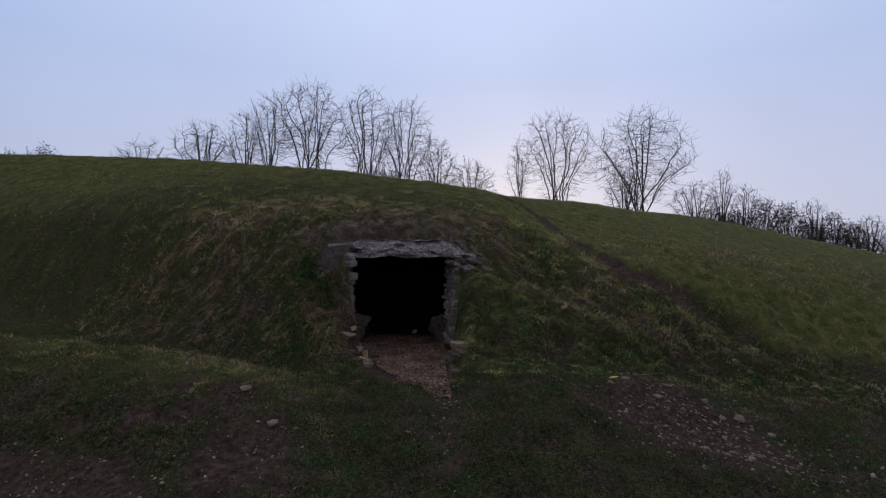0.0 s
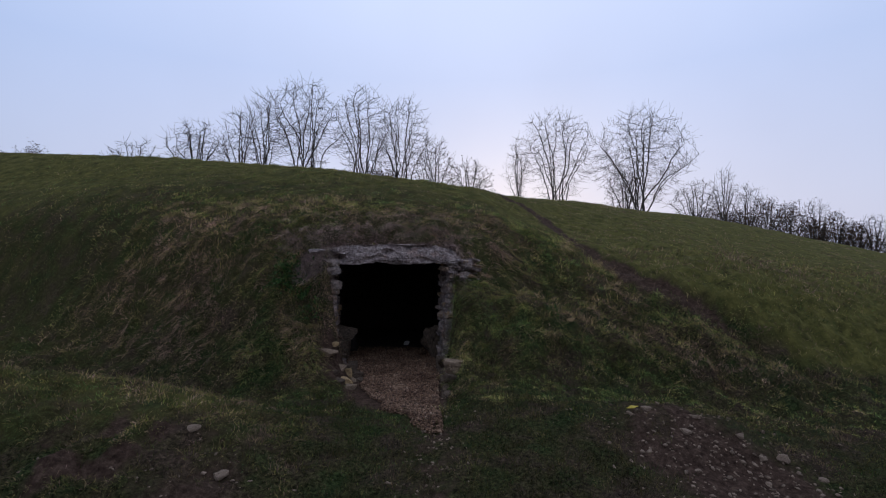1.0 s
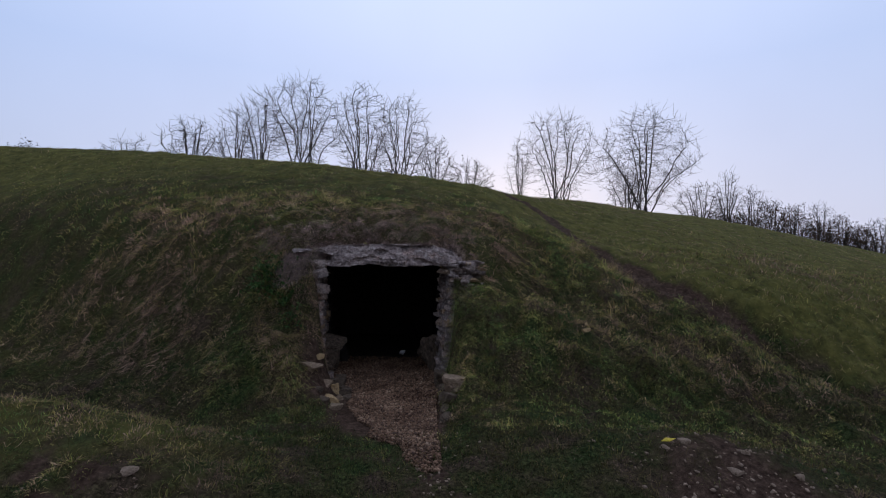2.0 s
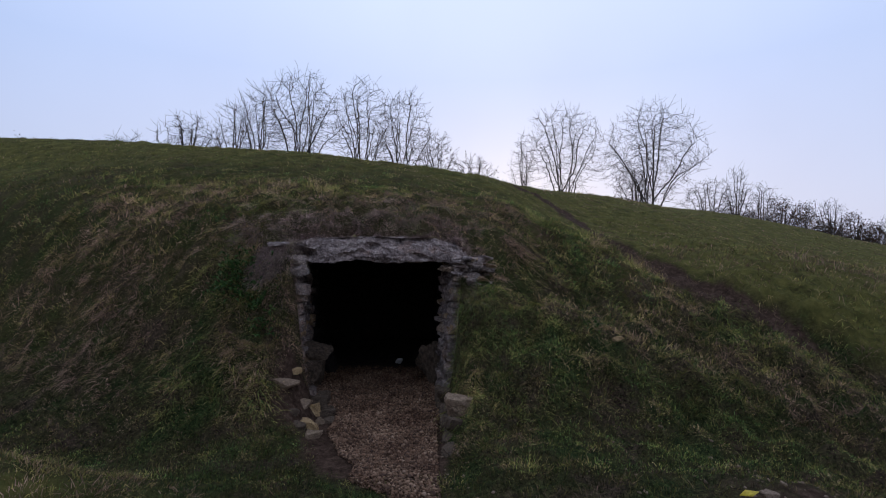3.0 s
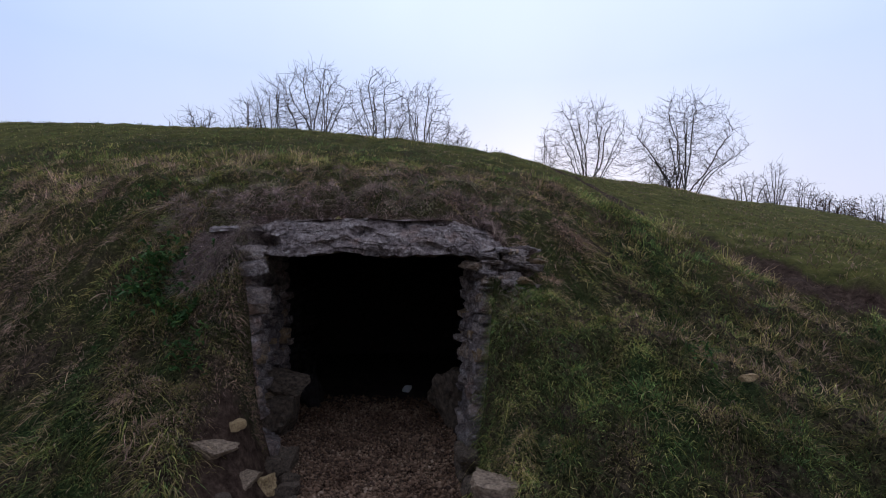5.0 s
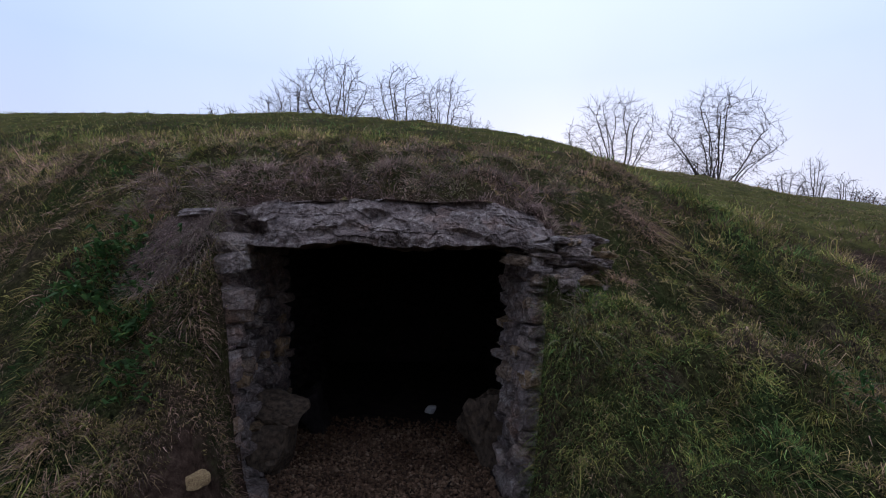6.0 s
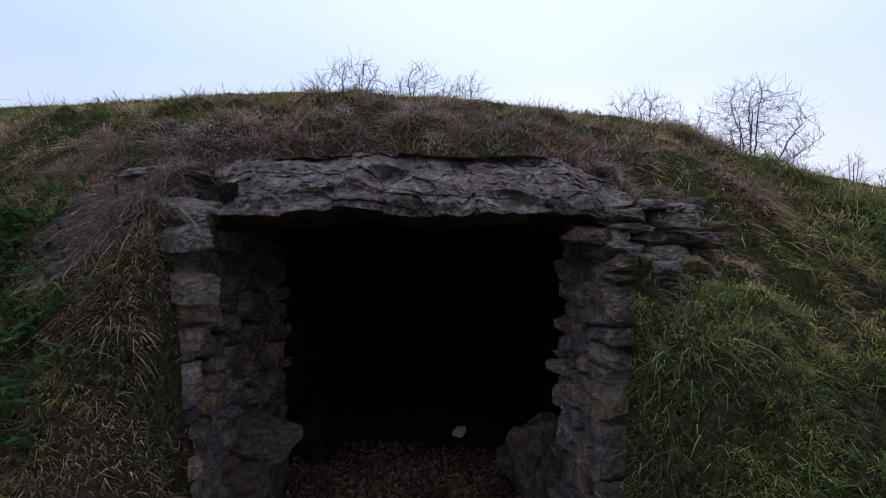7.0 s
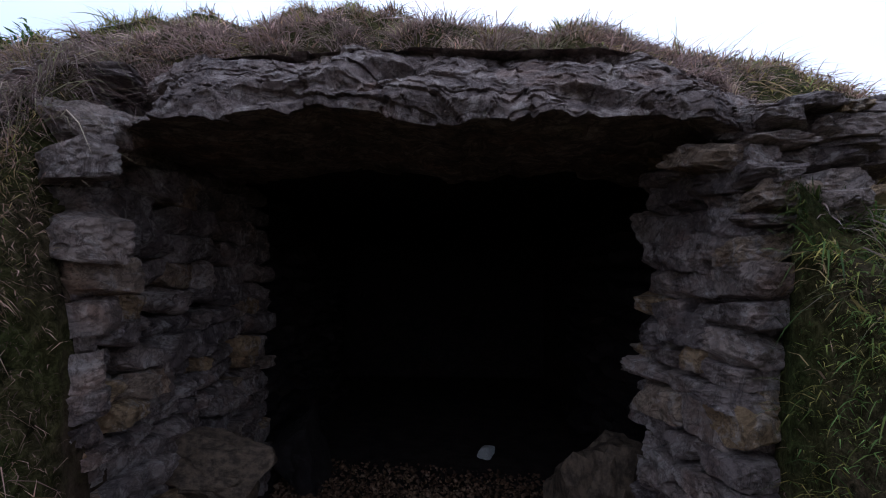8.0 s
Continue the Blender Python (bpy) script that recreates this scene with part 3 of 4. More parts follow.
def lone_stone(name, seed, x, y, z, size, turn, mat, label, category="stone", group="", boxy=0.65, rough=0.2, tip=0.0):
    """A stone whose underside lies a little below z."""
    me = rock_mesh(name, seed, 4 if max(size) > 0.13 else 3, min(boxy + 0.15, 0.95), rough * 0.6, mat, 0.03, 0.28)
    ob = new(name, me)
    ob.matrix_basis = scaled(pose(x, y, z + size[2] * 0.42, tip, tip * 0.5, turn), *size)
    return tagged(ob, label, category, group)


def in_passage(u, v):
    return from_passage(u, v)


# thin flag at the lintel's tip, and the low portal blocks inside
lone_stone("flagstone", 301, *in_passage(-0.92, 0.20), 1.485, (0.32, 0.30, 0.055), 22, M_STONE, "thin weathered flagstone wedged at the lintel's end", "flagstone", boxy=0.93, rough=0.1)
lone_stone("wall_stone", 307, *in_passage(-0.80, 0.06), 1.28, (0.24, 0.24, 0.13), 20, M_STONE, "rough grey stone packed under the lintel's end", "stone", "packing stones", boxy=0.85, rough=0.14)
lone_stone("wall_stone", 308, *in_passage(-0.90, 0.16), 1.38, (0.22, 0.22, 0.10), -14, M_LINTEL, "rough grey stone packed under the lintel's end", "stone", "packing stones", boxy=0.85, rough=0.14)
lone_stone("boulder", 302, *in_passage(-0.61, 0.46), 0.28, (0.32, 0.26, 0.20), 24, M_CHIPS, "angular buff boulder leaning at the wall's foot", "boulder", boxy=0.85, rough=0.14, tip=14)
# the first upright's dark colour stands in for shade in the passage
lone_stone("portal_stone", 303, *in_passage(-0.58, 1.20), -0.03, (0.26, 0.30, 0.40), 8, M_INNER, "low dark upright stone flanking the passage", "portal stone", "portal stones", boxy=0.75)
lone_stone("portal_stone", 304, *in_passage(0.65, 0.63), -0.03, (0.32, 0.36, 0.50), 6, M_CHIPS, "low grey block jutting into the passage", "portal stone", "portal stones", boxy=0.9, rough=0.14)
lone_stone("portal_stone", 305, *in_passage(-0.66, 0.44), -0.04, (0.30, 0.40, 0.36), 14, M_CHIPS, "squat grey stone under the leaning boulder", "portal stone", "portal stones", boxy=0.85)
lone_stone("portal_stone", 309, *in_passage(-0.66, 0.10), -0.04, (0.20, 0.26, 0.17), 34, M_STONE, "broken grey stone at the wall's foot", "portal stone", "portal stones", boxy=0.85)
lone_stone("pale_stone", 306, *in_passage(0.334, 1.543), FLOOR, (0.10, 0.07, 0.06), 12, M_PALE, "small pale square-cut stone on the passage floor", "stone", boxy=0.9, rough=0.05)
# rubble and kerb beside the gravel way
for k, (x, y, w, d, h, turn, mat, tip, text) in enumerate((
        (-1.24, 6.34, 0.25, 0.15, 0.09, 32, M_BUFF, 16, "flat buff slab sticking out of the bank"),
        (-1.06, 6.60, 0.15, 0.13, 0.15, 62, M_OCHRE, 6, "upright ochre rubble stone in the bank"),
        (-1.01, 6.24, 0.19, 0.14, 0.12, 12, M_OCHRE, 10, "ochre rubble stone beside the gravel"),
        (-1.10, 6.46, 0.16, 0.12, 0.09, 80, M_BUFF, 8, "buff rubble stone in the bank"),
        (-0.96, 6.44, 0.15, 0.12, 0.12, 50, M_BUFF, -8, "buff rubble stone in the bank"),
        (-1.12, 6.22, 0.10, 0.08, 0.07, 20, M_CHIPS, 0, "small earthy rubble stone in the bank"),
        (-1.13, 6.80, 0.18, 0.15, 0.14, 40, M_CHIPS, 0, "earthy rubble stone in the bank"),
        (-0.93, 6.06, 0.16, 0.11, 0.09, 70, M_BUFF, 5, "small buff rubble stone at the bank's foot"),
        (-1.04, 6.12, 0.10, 0.08, 0.08, 0, M_CHIPS, 12, "small earthy rubble stone in the bank"),
        (-0.94, 6.62, 0.14, 0.13, 0.13, 15, M_CHIPS, 0, "earthy rubble stone in the bank"),
        (-1.19, 6.52, 0.09, 0.07, 0.06, 55, M_OCHRE, 0, "small ochre chip in the bank"))):
    z = float(height(np.array([x]), np.array([y]))[0]) - 0.42 * h
    lone_stone("rubble_stone", 311 + k, x, y, z, (w, d, h), turn, mat, text, "stone", "rubble by the entrance", boxy=0.8, rough=0.16, tip=tip)
lone_stone("ledge_stone", 327, 0.25, 6.27, 0.11, (0.30, 0.26, 0.18), 6, M_BUFF, "squared ochre ledge stone over a hollow in the bank", "stone", boxy=0.85, rough=0.12)
lone_stone("ledge_stone", 328, 0.20, 6.10, 0.02, (0.16, 0.13, 0.14), 30, M_CHIPS, "broken earthy stone below the ledge", "stone", boxy=0.8, rough=0.14)
for k, (x, y, z, w, h) in enumerate([(0.16, 5.85, -0.06, 0.24, 0.10), (0.17, 6.10, -0.06, 0.2, 0.11), (0.14, 6.38, -0.06, 0.28, 0.13), (0.12, 6.66, -0.05, 0.24, 0.16), (0.09, 6.92, -0.05, 0.24, 0.24), (0.10, 6.80, 0.06, 0.2, 0.14)]):
    lone_stone("kerb_stone", 330 + k, x, y, z, (0.15, w, h), 4 * k - 8, M_CHIPS, "rough earthy kerb stone edging the gravel way", "kerb stone", "kerb of the way", boxy=0.75)
for k, (x, y, z, w, h) in enumerate([(-1.06, 6.92, -0.05, 0.24, 0.2), (-0.98, 6.74, -0.05, 0.2, 0.14), (-0.90, 6.5, -0.06, 0.2, 0.09)]):
    lone_stone("kerb_stone", 345 + k, x, y, z, (0.13, w * 0.8, h * 0.8), 6 * k, M_CHIPS, "rough earthy kerb stone edging the gravel way", "kerb stone", "kerb of the way", boxy=0.7)

# ---- gravel ----
def scatter_mesh(name, base_v, base_f, places, turns, sizes, mat):
    """Many small copies of one shape joined into one mesh."""
    nb, n = len(base_v), len(places)
    v = base_v[None] * sizes[:, None, :]
    c, s = np.cos(turns), np.sin(turns)
    R = np.zeros((n, 3, 3))
    ca, sa = c[:, 0], s[:, 0]
    cb, sb = c[:, 1], s[:, 1]
    R[:, 0, 0], R[:, 0, 1] = ca, -sa
    R[:, 1, 0], R[:, 1, 1] = sa * cb, ca * cb
    R[:, 1, 2], R[:, 2, 2] = -sb, cb
    R[:, 2, 0], R[:, 2, 1] = sa * sb, ca * sb
    v = np.einsum("nij,nkj->nki", R, v) + places[:, None, :]
    f = base_f[None] + (np.arange(n) * nb)[:, None, None]
    return raw_mesh(name, v.reshape(-1, 3), f.reshape(-1, base_f.shape[1]), mat)


def raw_mesh(name, v, f, mat, smooth_shade=False):
    me = bpy.data.meshes.new(name)
    k = f.shape[1]
    me.vertices.add(len(v))
    me.vertices.foreach_set("co", np.ascontiguousarray(v, dtype=np.float32).ravel())
    me.loops.add(f.size)
    me.loops.foreach_set("vertex_index", np.ascontiguousarray(f, dtype=np.int32).ravel())
    me.polygons.add(len(f))
    me.polygons.foreach_set("loop_start", np.arange(0, f.size, k, dtype=np.int32))
    if smooth_shade:
        me.polygons.foreach_set("use_smooth", np.ones(len(f), dtype=bool))
    me.update(calc_edges=True)
    me.validate()
    me.materials.append(mat)
    return new(name, me)


def pebble_shape():
    v = np.array([(1, 0, 0), (-1, 0, 0), (0, 1, 0), (0, -1, 0), (0.2, 0.1, 1), (-0.1, 0.1, -1), (0.7, 0.7, 0.3), (-0.6, -0.75, 0.2)]) * 0.5
    f = [(0, 6, 4), (6, 2, 4), (2, 1, 4), (1, 7, 4), (7, 3, 4), (3, 0, 4), (6, 0, 5), (2, 6, 5), (1, 2, 5), (7, 1, 5), (3, 7, 5), (0, 3, 5)]
    return v, np.array(f)


PEBBLE_V, PEBBLE_F = pebble_shape()


def build_gravel():
    r = np.random.RandomState(21)
    n = 80000
    y = r.uniform(4.6, 10.2, n)
    left, right = trench_sides(y)
    inner = MOUTH[0] - (y - 7.16) * math.tan(AXIS)
    left = np.where(y > 7.16, inner - 0.68, np.maximum(left + 0.03, -0.86 - 0.3 * smooth(6.6, 7.1, y)) + 0.05 * lumps(y, y * 0.3, 0.5, 2))
    right = np.where(y > 7.16, inner + 0.66, right - 0.05)
    x = left + r.uniform(0, 1, n) * (right - left)
    # gravel stops inside, so the shade-dark floor takes over
    keep = r.uniform(0, 1, n) < np.interp(y, [4.6, 5.2, 5.6, 8.0, 8.6, 10.2], [0.05, 0.35, 1.0, 1.0, 0.0, 0.0])
    x, y = x[keep], y[keep]
    n = len(x)
    ground_z = np.where(passage(x, y)[1] > -0.3, FLOOR - 0.02, np.minimum(height(x, y), FLOOR + 0.02))
    d = r.gamma(5, 0.0031, n).clip(0.009, 0.036)
    sizes = np.stack([d * r.uniform(0.8, 1.4, n), d * r.uniform(0.7, 1.1, n), d * r.uniform(0.5, 0.9, n)], 1)
    z = ground_z + d * 0.12 + r.uniform(0, 0.022, n)
    ob = scatter_mesh("gravel", PEBBLE_V, PEBBLE_F, np.stack([x, y, z], 1), r.uniform(0, 6.28, (n, 2)), sizes, M_GRAVEL)
    return tagged(ob, "loose warm-brown limestone gravel on the entrance way", "gravel", kind="stuff")


build_gravel()


def build_soil_stones():
    r = np.random.RandomState(5)
    spots = []
    for cx, cy, sx, sy, turn, n, top in ((2.2, 4.2, 0.62, 0.40, -64, 700, 0.045), (-2.6, 3.0, 0.6, 0.3, 0, 260, 0.035), (-1.3, 3.5, 0.3, 0.3, 0, 90, 0.04), (0.05, 4.6, 0.13, 0.7, 0, 200, 0.03), (3.1, 8.0, 0.1, 0.1, 0, 0, 0.02)):
        a, b = r.normal(0, sx, n), r.normal(0, sy, n)
        c, s = math.cos(radians(turn)), math.sin(radians(turn))
        spots.append(np.stack([cx + a * c - b * s, cy + a * s + b * c, np.full(n, top)], 1))
    p = np.concatenate(spots)
    n = len(p)
    d = p[:, 2] * r.beta(1.2, 4.5, n) + 0.008
    sizes = np.stack([d * r.uniform(0.9, 1.6, n), d * r.uniform(0.7, 1.2, n), d * r.uniform(0.4, 0.8, n)], 1)
    p[:, 2] = height(p[:, 0], p[:, 1]) + d * 0.15
    ob = scatter_mesh("soil_stones", PEBBLE_V, PEBBLE_F, p, r.uniform(0, 6.28, (n, 2)) * (1, 0.15), sizes, M_FIELD)
    return tagged(ob, "scattered limestone chips lying on bare soil", "stones", kind="stuff")


build_soil_stones()


def on_ground(x, y):
    return float(height(np.array([x]), np.array([y]))[0])


for k, (x, y, w, d, h) in enumerate([(1.83, 4.87, 0.10, 0.09, 0.06), (2.72, 4.46, 0.12, 0.09, 0.09), (2.55, 4.44, 0.11, 0.07, 0.05), (2.05, 4.62, 0.13, 0.08, 0.05), (2.2, 4.8, 0.12, 0.07, 0.04), (2.5, 4.65, 0.08, 0.06, 0.05), (2.45, 4.22, 0.07, 0.06, 0.05), (2.75, 4.15, 0.07, 0.05, 0.04), (1.66, 4.8, 0.09, 0.05, 0.04), (2.9, 4.3, 0.08, 0.06, 0.05), (2.1, 3.9, 0.09, 0.07, 0.05), (2.3, 3.6, 0.10, 0.07, 0.06), (1.95, 4.25, 0.07, 0.06, 0.04), (2.5, 3.85, 0.08, 0.06, 0.05)]):
    lone_stone("field_stone", 400 + k, x, y, on_ground(x, y) - 0.01, (w * 0.8, d * 0.8, h * 0.7), 37 * k, M_FIELD, "pale limestone lump lying on bare soil", "stone", "stones on bare soil")
lone_stone("field_stone", 420, 1.67, 6.70, on_ground(1.67, 6.70) + 0.01, (0.11, 0.07, 0.05), 15, M_OCHRE, "pale stone half sunk in the grassy slope", "stone")
lone_stone("field_stone", 421, -1.62, 4.06, on_ground(-1.62, 4.06) + 0.0, (0.10, 0.06, 0.04), 5, M_FIELD, "flat pale stone on the low bank", "stone")
lone_stone("field_stone", 422, -1.27, 3.75, on_ground(-1.27, 3.75) + 0.0, (0.09, 0.06, 0.05), 50, M_FIELD, "flat buff stone on the low bank", "stone")

# ---- trees and hedge beyond the mound ----
def tubes(paths):
    """Tapered tubes round polylines: each a list of (point, radius); the thin ones get three sides."""
    V, F, base = [], [], 0
    for pts, sides in paths:
        n = len(pts)
        for i, (p, rad) in enumerate(pts):
            q = pts[min(i + 1, n - 1)][0] - pts[max(i - 1, 0)][0]
            q = q.normalized() if q.length > 1e-6 else Vector((0, 0, 1))
            side = q.orthogonal().normalized()
            up = q.cross(side)
            for k in range(sides):
                a = 6.2832 * k / sides
                V.append(p + side * (math.cos(a) * rad) + up * (math.sin(a) * rad))
        for i in range(n - 1):
            for k in range(sides):
                j = (k + 1) % sides
                F.append((base + i * sides + k, base + i * sides + j, base + (i + 1) * sides + j, base + (i + 1) * sides + k))
        base += n * sides
    return V, F


def branch_out(seed, tall, width, stems, clear, fork, points):
    """Nodes of a tree that grows towards points spread through its crown: places, parents and radii."""
    g = np.random.RandomState(seed)
    rx = width / 2
    p = g.uniform(-1, 1, (points * 6, 3))
    p[:, 2] = p[:, 2] * 0.5 + 0.5
    h = clear + (1 - clear) * p[:, 2]
    dome = np.where(h > fork, np.sqrt(np.clip(1 - ((h - fork) / (1 - fork)) ** 2, 0, 1)), 0.35 + 0.65 * ((h - clear) / (fork - clear)).clip(0, 1))
    ang = np.arctan2(p[:, 1], p[:, 0])
    dome = dome * (1 + 0.13 * np.sin(2 * ang + seed) + 0.10 * np.sin(5 * ang + 9 * h + seed * 2.0))
    rad = np.hypot(p[:, 0], p[:, 1])
    keep = rad < dome
    goal = np.stack([p[:, 0] * rx, p[:, 1] * rx, h * tall], 1)[keep][:points]
    step = tall * 0.020
    nodes, parent = [], []
    for s in range(stems):
        a = 6.283 * (s + g.uniform(0, 0.7)) / stems
        lean = np.array([math.cos(a), 0.6 * math.sin(a), 0]) * (0.0 if stems == 1 else 0.34 * width / tall)
        c, last = np.array([math.cos(a), math.sin(a), 0]) * 0.2 * (stems > 1), -1
        for _ in range(max(3, int(clear * tall * 0.9 / step))):
            nodes.append(c)
            parent.append(last)
            last = len(nodes) - 1
            c = c + (np.array([0, 0, 1]) + lean + g.normal(0, 0.07, 3) * (1, 1, 0)) * step
        # upswept limbs that reach out to the edge of the crown
        first, count = last, (9 if stems == 1 else 6 if stems == 2 else 4)
        for k in range(count):
            b = a + 6.283 * (k + g.uniform(0, 0.8)) / count if stems == 1 or k % 2 else a + g.normal(0, 0.9)
            high = (k + 0.5) / count
            end = np.array([math.cos(b) * rx, math.sin(b) * rx, 0]) * (0.96 - 0.8 * high ** 1.3)
            end[2] = tall * (fork + (0.93 - fork) * (0.15 + 0.85 * high))
            at = max(0, first - int(g.uniform(0, 0.35) * clear * tall / step)) if parent[first] >= 0 else first
            c0, last = nodes[at], at
            rise = np.array([0.35 * end[0], 0.35 * end[1], c0[2] + 0.62 * (end[2] - c0[2])])
            long = int(np.linalg.norm(end - c0) / step)
            sway = g.normal(0, 0.5, 3) * step
            for q in range(1, long):
                f = q / long
                nodes.append((1 - f) ** 2 * c0 + 2 * f * (1 - f) * rise + f * f * end + sway * math.sin(9 * f) + g.normal(0, 0.10, 3) * step)
                parent.append(last)
                last = len(nodes) - 1
    nodes = [np.array(q) for q in nodes]
    all_n = np.array(nodes)
    dist = ((goal[:, None] - all_n[None]) ** 2).sum(2)
    near, best = dist.argmin(1), dist.min(1)
    for _ in range(110):
        if not len(goal):
            break
        live = best < (tall * 0.17) ** 2
        if not live.any():
            live = best <= best.min()
        pull = goal[live] - all_n[near[live]]
        pull /= np.linalg.norm(pull, axis=1)[:, None] + 1e-9
        who, slot = np.unique(near[live], return_inverse=True)
        way = np.zeros((len(who), 3))
        np.add.at(way, slot.ravel(), pull)
        way /= np.linalg.norm(way, axis=1)[:, None] + 1e-9
        way += g.normal(0, 0.16, way.shape) + (0, 0, 0.02)
        way /= np.linalg.norm(way, axis=1)[:, None] + 1e-9
        fresh = all_n[who] + way * step
        start = len(all_n)
        all_n = np.concatenate([all_n, fresh])
        parent += who.tolist()
        d = ((goal[:, None] - fresh[None]) ** 2).sum(2)
        k = d.argmin(1)
        closer = d[np.arange(len(goal)), k] < best
        near = np.where(closer, start + k, near)
        best = np.minimum(best, d.min(1))
        stay = best > (step * 2.0) ** 2
        goal, near, best = goal[stay], near[stay], best[stay]
    return all_n, parent


def build_tree(x, y, top, width, stems, seed, label, category="tree", group="winter trees", leaves=0, clear=0.28, fork=0.55, points=900, stout=1.0):
    r = random.Random(seed)
    z0 = float(far_level(np.array([x]), np.array([y]))[0]) - 0.1
    tall = top - z0
    root = tagged(new(category, None), label, category, group)
    root.location = (x, y, z0)
    places, parent = branch_out(seed, tall * 0.97, width * 1.1, stems, clear, fork, int(points * 1.3))
    n = len(places)
    kids = [[] for _ in range(n)]
    for i, q in enumerate(parent):
        if q >= 0:
            kids[q].append(i)
    tip = 0.0118
    area = [0.0] * n
    for i in range(n - 1, -1, -1):
        area[i] = max(tip ** 2.4, sum(area[k] for k in kids[i]))
    rad = [stout * a ** (1 / 2.4) for a in area]
    chains = []
    todo = [i for i in range(n) if parent[i] < 0]
    while todo:
        i = todo.pop()
        chain = [parent[i]] if parent[i] >= 0 else []
        while True:
            chain.append(i)
            if not kids[i]:
                break
            order = sorted(kids[i], key=lambda k: -area[k])
            todo += order[1:]
            i = order[0]
        first = rad[chain[1]] if len(chain) > 1 else rad[chain[0]]
        pts = [(Vector(places[k]), min(rad[k], first)) for k in chain]
        if len(pts) > 1:
            chains.append((pts, 6 if first > 0.06 else 4 if first > 0.025 else 3, first))
    # fine twigs at the ends and along the thin branches
    twigs, tips = [], []
    for pts, _, first in chains:
        for k in range(len(pts)):
            if pts[k][1] < 0.026 and r.random() < (0.9 if k == len(pts) - 1 else 0.42):
                c = pts[k][0]
                d = (c - pts[max(k - 1, 0)][0]) if k else Vector((0, 0, 1))
                d = (d.normalized() + Vector((r.gauss(0, 0.6), r.gauss(0, 0.6), r.gauss(0.25, 0.4)))).normalized()
                e = c + d * r.uniform(0.25, 0.6) * tall / 10
                f = e + (d + Vector((r.gauss(0, 0.3), r.gauss(0, 0.3), 0.2))) * r.uniform(0.15, 0.4) * tall / 10
                twigs.append(([(c, 0.0112), (e, 0.009), (f, 0.006)], 3))
                tips.append(f)
    edge = 0.045 if tall > 6 else 0.03
    v, f = tubes([(p, k) for p, k, w in chains if w >= edge] or [chains[0][:2]])
    mesh_object("trunk", v, f, M_BARK, root)
    v, f = tubes([(p, k) for p, k, w in chains if w < edge] + twigs)
    mesh_object("crown", v, f, M_BARK, root)
    if leaves and tips:
        count = min(leaves, len(tips) * 5)
        pick = np.array([tips[r.randrange(len(tips))] for _ in range(count)])
        g = np.random.RandomState(seed)
        quad = np.array([(-0.5, 0, 0), (0, -0.3, 0.1), (0.5, 0, 0), (0, 0.3, 0.1)])
        ob = scatter_mesh("foliage", quad, np.array([[0, 1, 2, 3]]), pick + g.normal(0, 0.1, pick.shape), g.uniform(0, 6.28, (count, 2)), g.uniform(0.08, 0.16, (count, 1)) * np.ones((1, 3)), M_DRYLEAF)
        ob.parent = root
        for key, q in (("tone", g.uniform(0, 1, count)), ("light_gain", np.ones(count))):
            t = ob.data.attributes.new(key, "FLOAT", "POINT")
            t.data.foreach_set("value", np.repeat(q, 4).astype(np.float32))
    return root


def far_point(across, rise, depth):
    """A far place: across and rise for each metre of depth, as seen from where the walk begins."""
    return 0.05 + across * depth, depth, 1.344 + rise * depth


ASH, STEMS = "tall bare winter ash tree with fine upswept twigs", "bare many-stemmed winter tree with fine twigs"
for across, rise, wide, depth, stems, seed, clear, fork, points in (
        (-0.280, 0.366, 0.165, 36, 2, 11, 0.30, 0.60, 1300), (-0.362, 0.350, 0.085, 37, 1, 12, 0.30, 0.6, 650), (-0.410, 0.312, 0.075, 37, 1, 13, 0.28, 0.6, 520),
        (-0.498, 0.284, 0.11, 36, 2, 14, 0.34, 0.66, 600), (-0.165, 0.357, 0.115, 37, 3, 15, 0.28, 0.58, 950), (-0.088, 0.335, 0.12, 38, 3, 16, 0.26, 0.55, 900),
        (0.147, 0.260, 0.055, 48, 1, 18, 0.25, 0.55, 330), (0.226, 0.308, 0.15, 47, 3, 19, 0.22, 0.55, 1250), (0.392, 0.314, 0.205, 47, 2, 24, 0.22, 0.50, 1900)):
    x, y, top = far_point(across, rise, depth)
    build_tree(x, y, top, wide * depth, stems, seed, ASH if stems < 3 else STEMS, clear=clear, fork=fork, points=points)
for across, rise, wide, depth, seed, leaves in ((-0.022, 0.255, 0.085, 38, 31, 200), (0.050, 0.205, 0.09, 39, 32, 160), (0.362, 0.195, 0.075, 44, 33, 120), (0.505, 0.165, 0.10, 46, 39, 0),
                                                 (0.560, 0.190, 0.045, 50, 34, 0), (0.605, 0.157, 0.06, 50, 35, 60), (0.742, 0.128, 0.06, 52, 36, 80), (0.86, 0.094, 0.085, 52, 37, 0),
                                                 (-0.625, 0.252, 0.10, 38, 38, 0)):
    x, y, top = far_point(across, rise, depth)
    build_tree(x, y, top, wide * depth, 3, seed, "small bare many-stemmed tree with a few brown leaves" if leaves else "small bare winter tree with dense twigs", "tree", "winter trees", leaves, 0.12, 0.5, 480)
